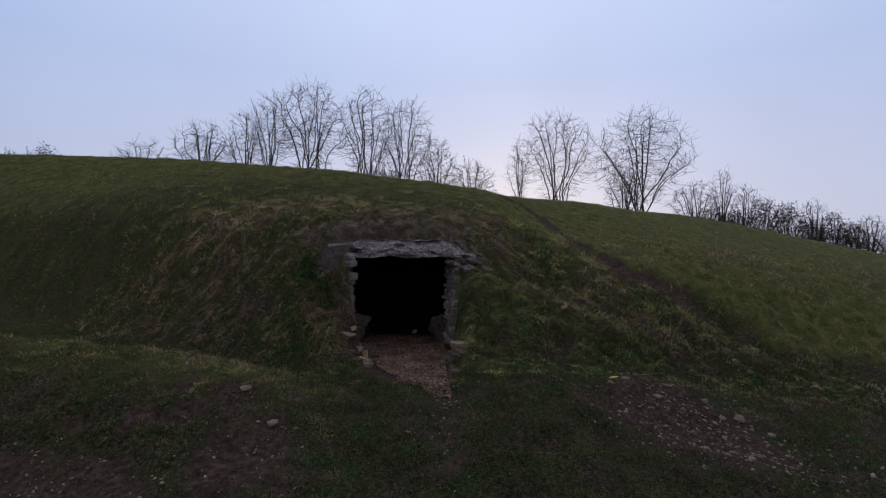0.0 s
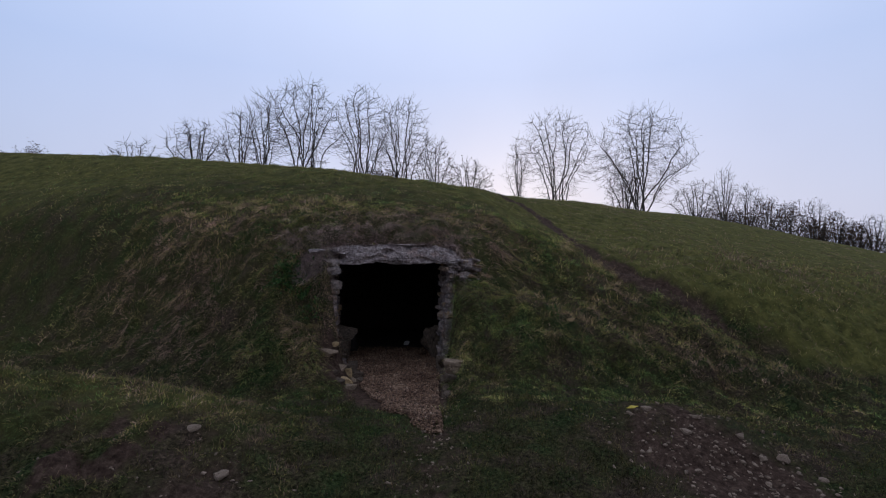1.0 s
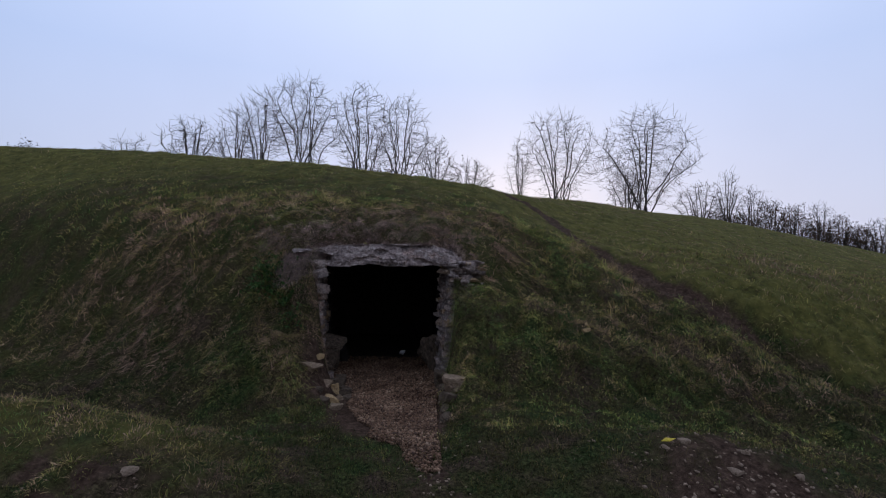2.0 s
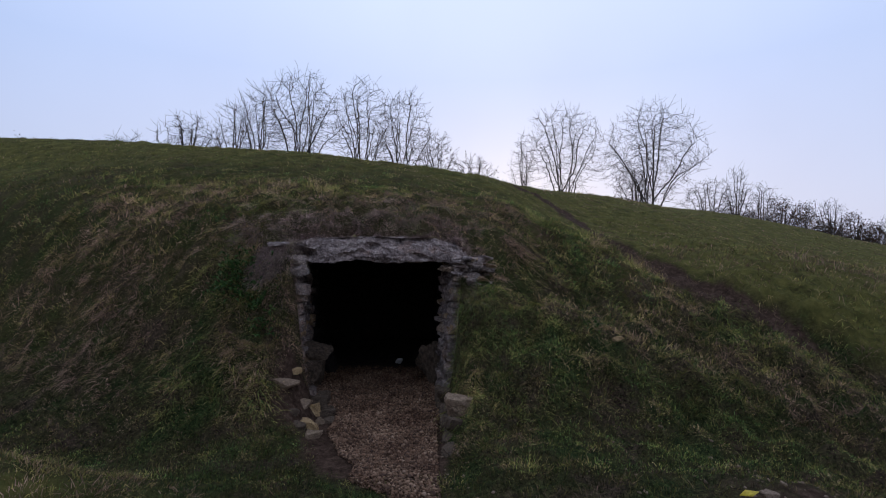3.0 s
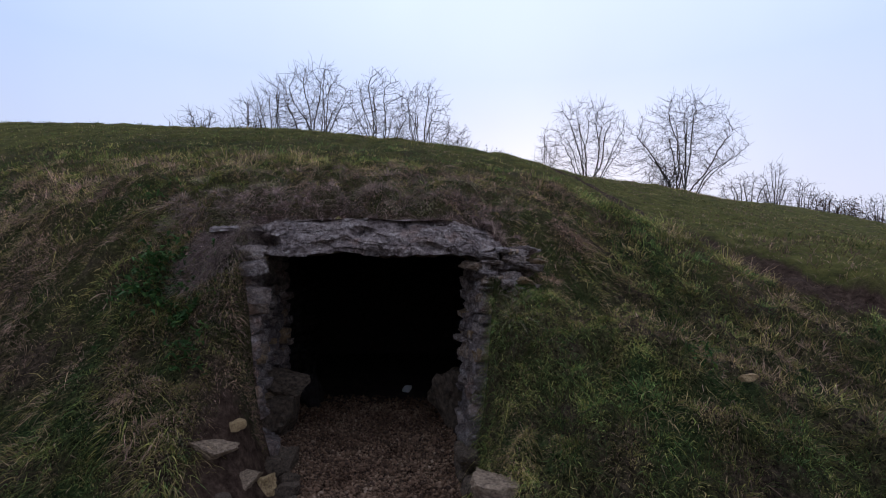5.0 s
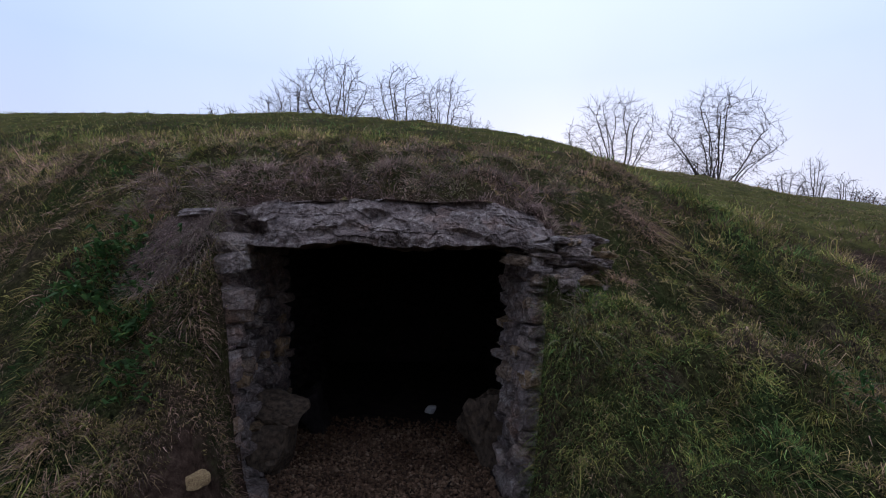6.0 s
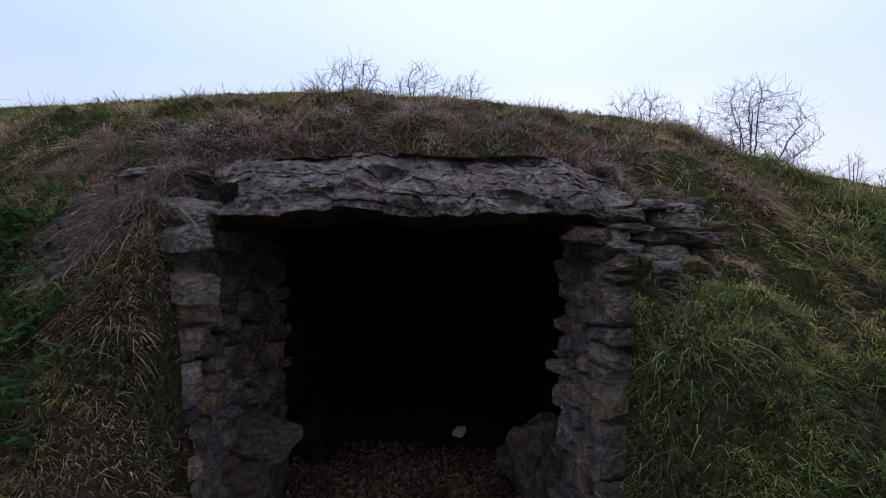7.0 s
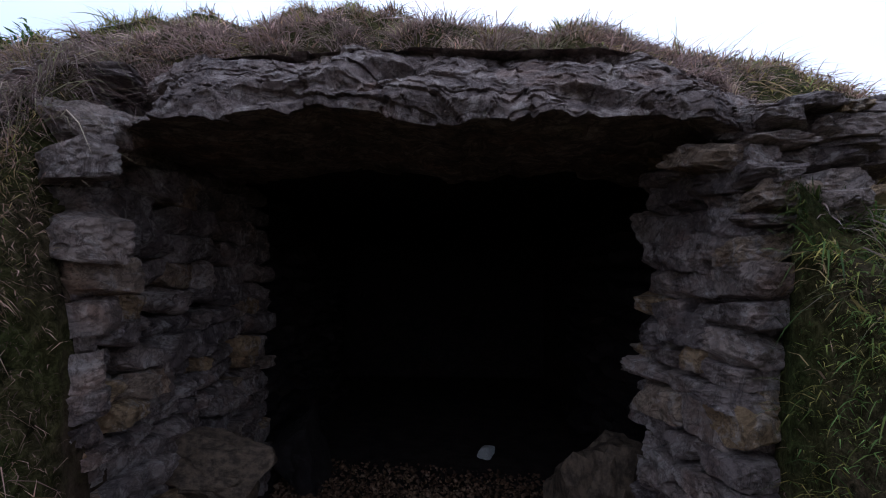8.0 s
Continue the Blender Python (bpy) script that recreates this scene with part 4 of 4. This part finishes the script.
for across, rise, wide, depth, seed, leaves in ((0.645, 0.128, 0.07, 49, 51, 500), (0.69, 0.118, 0.06, 49, 52, 600), (0.785, 0.10, 0.05, 50, 53, 700), (0.535, 0.105, 0.07, 49, 54, 300), (0.825, 0.075, 0.06, 50, 55, 600), (0.90, 0.055, 0.08, 51, 56, 400),
                                                 (-0.128, 0.192, 0.06, 40, 57, 500), (-0.222, 0.178, 0.04, 40, 58, 300), (-0.828, 0.228, 0.075, 38, 59, 1200), (-0.9, 0.222, 0.04, 38, 60, 300), (0.735, 0.085, 0.06, 50, 61, 500), (0.585, 0.10, 0.06, 49, 62, 400)):
    x, y, top = far_point(across, rise, depth)
    build_tree(x, y, top, wide * depth, 4, seed, "dense brown hedgerow bush with clinging dead leaves", "bush", "hedgerow bushes", leaves * 4, 0.05, 0.45, 620)

# ---- grass ----
def slope_of(x, y):
    e = 0.04
    return (height(x + e, y) - height(x - e, y)) / (2 * e), (height(x, y + e) - height(x, y - e)) / (2 * e)


def blades(name, root, lean, length, width, tone, mat, droop, light_gain=None):
    """Bent blades, widest half-way: a root, a pair of points and a tip."""
    n = len(root)
    r = np.random.RandomState(len(name) + n % 97)
    a = r.uniform(0, 6.283, n)
    side = np.stack([np.cos(a), np.sin(a), np.zeros(n)], 1) * (width / 2)[:, None]
    mid = root + (lean + r.normal(0, 0.3, (n, 3))) * (length * 0.5)[:, None]
    tip = root + lean * (length * 0.9)[:, None] + droop * length[:, None]
    v = np.stack([root, mid + side, mid - side, tip], 1).reshape(-1, 3)
    i = (np.arange(n) * 4)[:, None]
    tri = np.concatenate([i + np.array([[0, 1, 2]]), i + np.array([[2, 1, 3]])], 1).reshape(-1, 3)
    ob = raw_mesh(name, v, tri, mat)
    t = ob.data.attributes.new("tone", "FLOAT", "POINT")
    t.data.foreach_set("value", np.repeat(np.clip(tone, 0, 1), 4).astype(np.float32))
    k = ob.data.attributes.new("light_gain", "FLOAT", "POINT")
    k.data.foreach_set("value", np.repeat(np.ones(n) if light_gain is None else light_gain, 4).astype(np.float32))
    return ob


def bare(x, y):
    """Where no turf grows: the way in, the stonework, worn soil."""
    u, v = passage(x, y)
    left, right = trench_sides(y)
    way = (x > left - 0.06) & (x < right + 0.02) & (y > 5.35) & (v < 0.1)
    rubble = ((x + 1.08) / 0.20) ** 2 + ((y - 6.38) / 0.30) ** 2 < 1
    stone = (u > -0.80) & (u < 0.78) & (v > -0.12) & (v < 0.24)
    return way | stone | rubble


def tone_at(x, y, r):
    """0 dead straw, 1 fresh green."""
    t = 0.5 + 0.3 * lumps(x, y, 2.2, 31) + 0.34 * lumps(x, y, 0.6, 32) + 0.25 * lumps(x, y, 0.28, 33)
    t = t - 0.22 * gauss(x + 3.6, 1.3) * gauss(y - 6.9, 0.7) - 0.02 * smooth(1.5, 4.5, x) * (1 - smooth(8.6, 9.4, y)) * smooth(3, 5, y)
    t = t + 0.24 * gauss(x + 1.9, 0.8) * gauss(y - 6.0, 0.5) + 0.2 * gauss(x - 1.3, 0.8) * gauss(y - 5.9, 0.5) - 0.16 * smooth(1.2, 2.2, -x) * gauss(y - 6.6 + 0.12 * (x + 2), 0.55)
    t = t + 0.20 * smooth(8.6, 10.0, y) * (1 - smooth(1.0, 2.2, x)) + 0.14 * (1 - smooth(5.0, 6.2, y)) - 0.05 * smooth(0.9, 1.8, x) * smooth(5.8, 6.4, y) * (1 - smooth(8.2, 9.2, y)) - 0.08 * gauss(y - 7.4, 0.7)
    u, v = passage(x, y)
    t = t - 0.55 * gauss(u - 0.0, 1.0) * gauss(v - 0.5, 0.36)
    t = t - 0.06 * gauss(y - 5.0, 0.4) * (x < -0.9) - 0.32 * gauss(x + 1.42, 0.2) * gauss(y - 6.9, 0.25) + 0.14 * gauss(x - 0.9, 0.7) * gauss(y - 6.9, 0.6) + 0.12 * gauss(x + 1.8, 0.5) * gauss(y - 6.9, 0.5) + 0.16 * smooth(1.2, 2.2, x) * smooth(5.8, 6.6, y) * (1 - smooth(7.6, 8.6, y)) - 0.22 * smooth(1.8, 3.5, x) * smooth(7.6, 8.8, y)
    return t + r.normal(0, 0.2, np.shape(x))


def sward(name, n_tufts, per, box, size, spread, label, seed, width, density, pale, mixed=0.16):
    """Tufts of blades. pale: how light this kind of grass is; each tuft has a tone and a lightness of its own."""
    r = np.random.RandomState(seed)
    x, y = r.uniform(box[0], box[1], n_tufts), r.uniform(box[2], box[3], n_tufts)
    keep = (r.uniform(0, 1, n_tufts) < density(x, y)) & ~bare(x, y) & (r.uniform(0, 1.0, n_tufts) > soil_mask(x, y) * 1.6 - 0.15)
    x, y = x[keep], y[keep]
    n = len(x)
    tone = tone_at(x, y, r)
    big = np.exp(r.normal(0, 0.34, n))
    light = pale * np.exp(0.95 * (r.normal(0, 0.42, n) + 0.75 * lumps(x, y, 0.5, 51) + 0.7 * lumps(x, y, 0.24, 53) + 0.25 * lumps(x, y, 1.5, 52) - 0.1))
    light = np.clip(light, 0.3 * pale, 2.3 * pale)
    # the mown crest is lighter; the bank's lit crest and shaded hollows are painted in
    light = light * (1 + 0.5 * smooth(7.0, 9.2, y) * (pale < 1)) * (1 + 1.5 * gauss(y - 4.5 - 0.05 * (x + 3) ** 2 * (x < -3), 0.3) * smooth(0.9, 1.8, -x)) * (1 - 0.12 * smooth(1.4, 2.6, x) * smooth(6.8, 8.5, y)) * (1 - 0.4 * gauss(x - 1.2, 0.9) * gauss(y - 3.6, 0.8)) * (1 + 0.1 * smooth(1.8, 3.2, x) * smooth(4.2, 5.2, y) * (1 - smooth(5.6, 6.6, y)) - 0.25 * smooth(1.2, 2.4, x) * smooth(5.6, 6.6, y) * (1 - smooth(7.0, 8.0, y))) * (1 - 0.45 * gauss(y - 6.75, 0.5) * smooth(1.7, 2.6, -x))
    # long on the steep flank, short where it is trodden or grazed
    face = smooth(5.9, 6.8, y - 0.08 * x * x * (x < 0) * 0.6) * (1 - smooth(8.2, 9.6, y - 0.3 * np.abs(x + 0.6) * 0.7))
    u, v = passage(x, y)
    ln = size * big * (1 + 0.4 * lumps(x, y, 0.3, 58)).clip(0.5, 1.6) * (0.5 + 0.75 * face) * (1 - 0.6 * gauss(v - 0.6, 0.6) * (np.abs(u) < 2.0)) * (1 - 0.35 * gauss(np.abs(u) - 1.2, 0.5) * gauss(v + 0.4, 0.6))
    X, Y, T, L, S, K = (np.repeat(q, per) for q in (x, y, tone, ln, spread * big, light))
    m = len(X)
    a, rad = r.uniform(0, 6.283, m), np.sqrt(r.uniform(0, 1, m)) * S
    bx, by = X + np.cos(a) * rad, Y + np.sin(a) * rad
    ok = ~bare(bx, by)
    bx, by, T, L, S, a, rad, K = (q[ok] for q in (bx, by, T, L, S, a, rad, K))
    m = len(bx)
    gx, gy = slope_of(bx, by)
    nrm = np.stack([-gx, -gy, np.ones(m)], 1)
    nrm /= np.linalg.norm(nrm, axis=1)[:, None]
    out = np.stack([np.cos(a), np.sin(a), np.zeros(m)], 1) * (rad / S)[:, None]
    lean = nrm * 0.6 + np.array([0, 0, 0.3]) + out * 0.7 + r.normal(0, 0.6, (m, 3))
    lean /= np.linalg.norm(lean, axis=1)[:, None]
    steep = np.hypot(gx, gy)
    k = 1 / np.sqrt(1 + steep * steep)
    down = np.stack([-gx * k, -gy * k, -steep * steep * k - 0.2], 1) / np.maximum(steep, 0.6)[:, None] * np.clip(0.25 * steep, 0.04, 0.3)[:, None]
    root = np.stack([bx, by, height(bx, by) - 0.01], 1)
    T = T + r.normal(0, mixed, m)
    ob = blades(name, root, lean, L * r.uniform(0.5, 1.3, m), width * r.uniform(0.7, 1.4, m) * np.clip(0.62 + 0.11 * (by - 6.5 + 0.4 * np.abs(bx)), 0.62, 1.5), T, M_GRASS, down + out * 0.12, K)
    return tagged(ob, label, "grass", kind="stuff")


def near_far(x, y):
    """Thins the turf away from the walk and out of its sight."""
    d = np.hypot(x - 0.0, np.maximum(y - 6.0, 0) * 1.0 + np.maximum(2.0 - y, 0))
    seen = np.abs(x) < 1.05 * np.maximum(y, 0) + 0.6
    return np.clip(1.15 - d / 7.0, 0.16, 1) * seen * (1 - smooth(1.2, 1.8, x) * smooth(-0.1, 0.25, path_offset(x, y)))


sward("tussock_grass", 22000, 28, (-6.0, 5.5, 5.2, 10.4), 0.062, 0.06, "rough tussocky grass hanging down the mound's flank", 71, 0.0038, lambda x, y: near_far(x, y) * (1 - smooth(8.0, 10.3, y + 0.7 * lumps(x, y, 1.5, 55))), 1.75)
# low pale value puts the forecourt's dim light into the grass colour
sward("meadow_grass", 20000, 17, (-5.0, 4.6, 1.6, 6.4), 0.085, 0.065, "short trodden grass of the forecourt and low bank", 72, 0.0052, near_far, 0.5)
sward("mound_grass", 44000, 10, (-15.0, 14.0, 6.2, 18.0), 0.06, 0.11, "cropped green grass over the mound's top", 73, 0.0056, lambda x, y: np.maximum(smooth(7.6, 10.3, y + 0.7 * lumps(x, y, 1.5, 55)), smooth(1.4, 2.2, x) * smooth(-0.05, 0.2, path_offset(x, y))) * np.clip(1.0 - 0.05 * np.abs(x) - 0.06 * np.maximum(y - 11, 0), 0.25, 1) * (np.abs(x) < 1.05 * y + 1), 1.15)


sward("bank_grass", 2600, 26, (0.05, 0.75, 5.5, 7.3), 0.036, 0.05, "fresh grass on the steep bank beside the jamb", 74, 0.0030, lambda x, y: np.ones(np.shape(x)), 1.45, 0.34)
sward("bank_grass", 3000, 26, (-1.9, -1.0, 5.6, 7.25), 0.046, 0.05, "mixed dead and green grass on the steep bank beside the wall", 75, 0.0030, lambda x, y: np.ones(np.shape(x)), 1.1, 0.3)


def strands(name, root, way, length, sag, width, tone, mat, light_gain, label):
    """Long thin leaves that leave the root along way and sag under their weight: three joints and a tip."""
    n = len(root)
    r = np.random.RandomState(n % 1000 + len(name))
    a = r.uniform(0, 6.283, n)
    side = np.stack([np.cos(a), np.sin(a), r.normal(0, 0.3, n)], 1) * (width / 2)[:, None]
    pts = []
    for f, w in ((0.0, 0.8), (0.35, 1.0), (0.7, 0.7)):
        c = root + way * (length * f)[:, None] + sag * (length * f * f)[:, None]
        pts += [c + side * w, c - side * w]
    pts.append(root + way * length[:, None] + sag * length[:, None])
    v = np.stack(pts, 1).reshape(-1, 3)
    base = (np.arange(n) * 7)[:, None]
    tri = np.concatenate([base + np.array([t]) for t in ((0, 1, 3), (0, 3, 2), (2, 3, 5), (2, 5, 4), (4, 5, 6))], 1).reshape(-1, 3)
    ob = raw_mesh(name, v, tri, mat)
    for key, q in (("tone", np.clip(tone, 0, 1)), ("light_gain", light_gain)):
        t = ob.data.attributes.new(key, "FLOAT", "POINT")
        t.data.foreach_set("value", np.repeat(q, 7).astype(np.float32))
    return tagged(ob, label, "grass" if mat is M_GRASS else "dry grass", kind="stuff")


def tussocks(name, x, y, up, per, length, spread, tone, bright, sag, mat, label, seed, width=0.0036, forward=0.0, fall=1.0):
    """Clumps of long grass that fan out and droop down the slope. up: height of the roots over the ground."""
    r = np.random.RandomState(seed)
    n = len(x)
    size = np.exp(r.normal(0, 0.3, n))
    tilt, glow = np.clip(tone + r.normal(0, 0.2, n), 0, 1), bright * np.exp(r.normal(0, 0.34, n))
    X, Y, U, S, T, K = (np.repeat(q, per) for q in (x, y, up + 0 * x, size, tilt, glow))
    m = len(X)
    a, d = r.uniform(0, 6.283, m), np.sqrt(r.uniform(0, 1, m))
    bx, by = X + np.cos(a) * d * spread * S, Y + np.sin(a) * d * spread * S
    gx, gy = (fall * np.clip(q, -1.1, 1.1) for q in slope_of(X, Y))
    steep = np.hypot(gx, gy)
    out = np.stack([np.cos(a), np.sin(a), 0 * a], 1) * (d * 0.8)[:, None]
    way = np.stack([-gx * 0.35, -gy * 0.35 - forward, 0.75 + 0 * gx], 1) + out + r.normal(0, 0.28, (m, 3))
    way /= np.linalg.norm(way, axis=1)[:, None]
    k = np.clip(sag * (0.5 + 0.5 * steep), 0, 1.3) * r.uniform(0.6, 1.3, m)
    down = np.stack([-gx * 0.3 * k, (-gy * 0.3 - forward * 0.3) * k, -k], 1) + out * 0.25
    root = np.stack([bx, by, height(bx, by) + U - 0.01], 1)
    return strands(name, root, way, length * S * r.uniform(0.55, 1.25, m), down, width * r.uniform(0.6, 1.35, m), T + r.normal(0, 0.13, m), mat, K, label)


def flank_clumps(n, box, seed, want):
    r = np.random.RandomState(seed)
    x, y = r.uniform(box[0], box[1], n), r.uniform(box[2], box[3], n)
    keep = (r.uniform(0, 1, n) < want(x, y)) & ~bare(x, y) & (soil_mask(x, y) < 0.35)
    return x[keep], y[keep], r


def on_flank(x, y):
    foot = np.interp(x, [-4.4, -2.6, -1.6, 1.6, 4.5], [7.0, 6.1, 5.8, 5.9, 6.3])
    brow = np.interp(x, [-4.4, -2.6, -0.6, 1.6, 4.5], [9.0, 8.2, 8.2, 8.9, 9.0])
    near = np.clip(1.2 - np.hypot(x, y - 6.5) / 6.0, 0.2, 1)
    return smooth(foot, foot + 0.4, y) * (1 - smooth(brow - 0.3, brow + 0.8, y)) * near * (0.55 + 0.6 * lumps(x, y, 0.8, 88)).clip(0.1, 1) * (1 - smooth(1.6, 2.4, x) * smooth(0.0, 0.3, path_offset(x, y)))


x, y, r = flank_clumps(5200, (-5.0, 4.6, 5.8, 9.6), 86, on_flank)
tussocks("tussock", x, y, 0.0, 46, 0.08, 0.06, tone_at(x, y, r) - 0.08, 1.4 - 0.45 * smooth(0.8, 1.6, x), 0.8, M_GRASS, "drooping tussocks of mixed green and dead grass", 87)
x, y, r = flank_clumps(1500, (-4.2, -0.9, 3.2, 5.3), 96, lambda x, y: gauss(y - 4.6, 0.5) * (0.5 + 0.6 * lumps(x, y, 0.6, 89)).clip(0, 1))
tussocks("tussock", x, y, 0.0, 30, 0.05, 0.05, 0.45 + 0 * x, 0.95, 0.7, M_GRASS, "short olive tussocks along the low bank", 97, 0.004)


r = np.random.RandomState(61)
x, y = r.normal(0.98, 0.13, 30), r.normal(7.12, 0.12, 30)
tussocks("moss_tufts", x, y, 0.0, 60, 0.05, 0.06, 0.66 + 0 * x, 1.35, 0.8, M_GRASS, "yellow-green mossy tufts in the turf by the jamb", 62)


def along_mouth(n, u0, u1, v0, v1, seed):
    r = np.random.RandomState(seed)
    return (*from_passage(r.uniform(u0, u1, n), r.uniform(v0, v1, n)), r)


# shaggy dead grass of the brow, the curtain beside the wall, and wisps by the jamb
x, y, r = along_mouth(230, -1.5, 1.15, 0.24, 0.62, 81)
tussocks("dead_grass", x, y, -0.01, 85, 0.085, 0.055, 0.30 + 0.4 * lumps(x, y, 0.5, 66), 1.9, 0.95, M_STRAW, "mauve-brown dead grass on the brow over the lintel", 82, 0.0028, 0.3, 0.35)
x, y, r = along_mouth(130, -1.5, 1.1, 0.55, 1.0, 83)
tussocks("dead_grass", x, y, -0.01, 60, 0.07, 0.06, 0.6 + 0.4 * lumps(x, y, 0.5, 66), 1.45, 0.6, M_STRAW, "tawny dead grass thinning into the green turf", 84, 0.0028, 0.2, 0.5)
x, y, r = along_mouth(55, -1.16, -0.84, -0.12, 0.08, 85)
tussocks("hanging_grass", x, y, 0.02, 190, 0.095, 0.055, 0.18 + 0.3 * lumps(x, y, 0.3, 68), 1.35, 1.8, M_STRAW, "long mauve-brown dead grass hanging down beside the stone wall", 86, 0.0020, 0.12, 0.0)
x, y, r = along_mouth(26, -1.25, -0.84, -0.75, -0.14, 87)
tussocks("hanging_grass", x, y, 0.0, 60, 0.05, 0.05, 0.3 + 0.45 * lumps(x, y, 0.3, 69), 0.9, 1.3, M_STRAW, "dead grass hanging low on the bank beside the wall", 88, 0.0022, 0.12, 0.2)
x, y, r = along_mouth(90, -1.35, -0.82, -0.85, -0.14, 88)
tussocks("bank_tufts", x, y, 0.0, 60, 0.05, 0.05, 0.35 + 0.45 * lumps(x, y, 0.3, 70), 1.1, 1.2, M_GRASS, "mixed green and brown tufts on the bank beside the wall", 89, 0.003, 0.2, 0.3)
x, y, r = along_mouth(150, -2.0, 1.3, 0.55, 1.3, 91)
tussocks("brow_tufts", x, y, 0.0, 50, 0.05, 0.06, 0.75 + 0.3 * lumps(x, y, 0.5, 71), 1.25, 0.5, M_GRASS, "fresh green tufts on top of the brow", 92, 0.003, 0.1, 0.4)
x, y, r = along_mouth(36, -1.7, -1.2, 0.0, 0.4, 93)
tussocks("brow_tufts", x, y, 0.0, 60, 0.07, 0.06, 0.6 + 0.3 * lumps(x, y, 0.5, 72), 1.5, 0.7, M_GRASS, "grey-green grass beside the lintel's end", 94, 0.0028, 0.1, 0.3)
x, y, r = along_mouth(9, 0.88, 1.12, -0.4, -0.1, 89)
tussocks("hanging_grass", x, y, 0.0, 40, 0.09, 0.05, 0.7 + 0 * x, 1.0, 0.8, M_STRAW, "wisps of dead grass by the right jamb", 90, 0.003, 0.2)


def herb(x, y, n, spread, size, seed, label):
    """A clump of broad leaves on short stalks."""
    r = np.random.RandomState(seed)
    px, py = x + r.normal(0, spread, n), y + r.normal(0, spread * 0.7, n)
    root = np.stack([px, py, height(px, py) + 0.045], 1)
    lean = np.stack([r.normal(0, 0.6, n), r.normal(-0.45, 0.45, n), r.uniform(0.3, 1.0, n)], 1)
    lean /= np.linalg.norm(lean, axis=1)[:, None]
    ob = blades("herb", root, lean, size * r.uniform(0.6, 1.4, n), size * 0.38 * r.uniform(0.7, 1.2, n), 0.45 + r.normal(0, 0.18, n), M_LEAF, np.array([[0, -0.15, -0.25]]) * np.ones((n, 1)))
    return tagged(ob, label, "plant", kind="stuff")


herb(-1.88, 6.86, 420, 0.12, 0.07, 91, "dark green leafy herb clump in the grassy slope")
herb(-1.62, 6.72, 130, 0.06, 0.06, 92, "small leafy herb clump beside dead grass")
herb(-1.5, 6.55, 60, 0.06, 0.07, 93, "small leafy herb clump beside dead grass")
herb(-2.3, 7.55, 60, 0.10, 0.05, 94, "small leafy herb clump under the brow")
herb(1.50, 6.82, 60, 0.07, 0.06, 95, "bright green leafy clump on the slope")


def fallen_leaf():
    x, y = 1.70, 4.83
    z = on_ground(x, y) + 0.03
    v = [(x - 0.05, y, z), (x, y - 0.03, z + 0.008), (x + 0.06, y + 0.01, z + 0.015), (x, y + 0.035, z + 0.012)]
    ob = mesh_object("fallen_leaf", v + [(a, b, c - 0.002) for a, b, c in v], [(0, 1, 2, 3), (7, 6, 5, 4), (0, 4, 5, 1), (1, 5, 6, 2), (2, 6, 7, 3), (3, 7, 4, 0)], M_YELLOW)
    return tagged(ob, "single yellow fallen leaf on the bare soil", "leaf")


fallen_leaf()
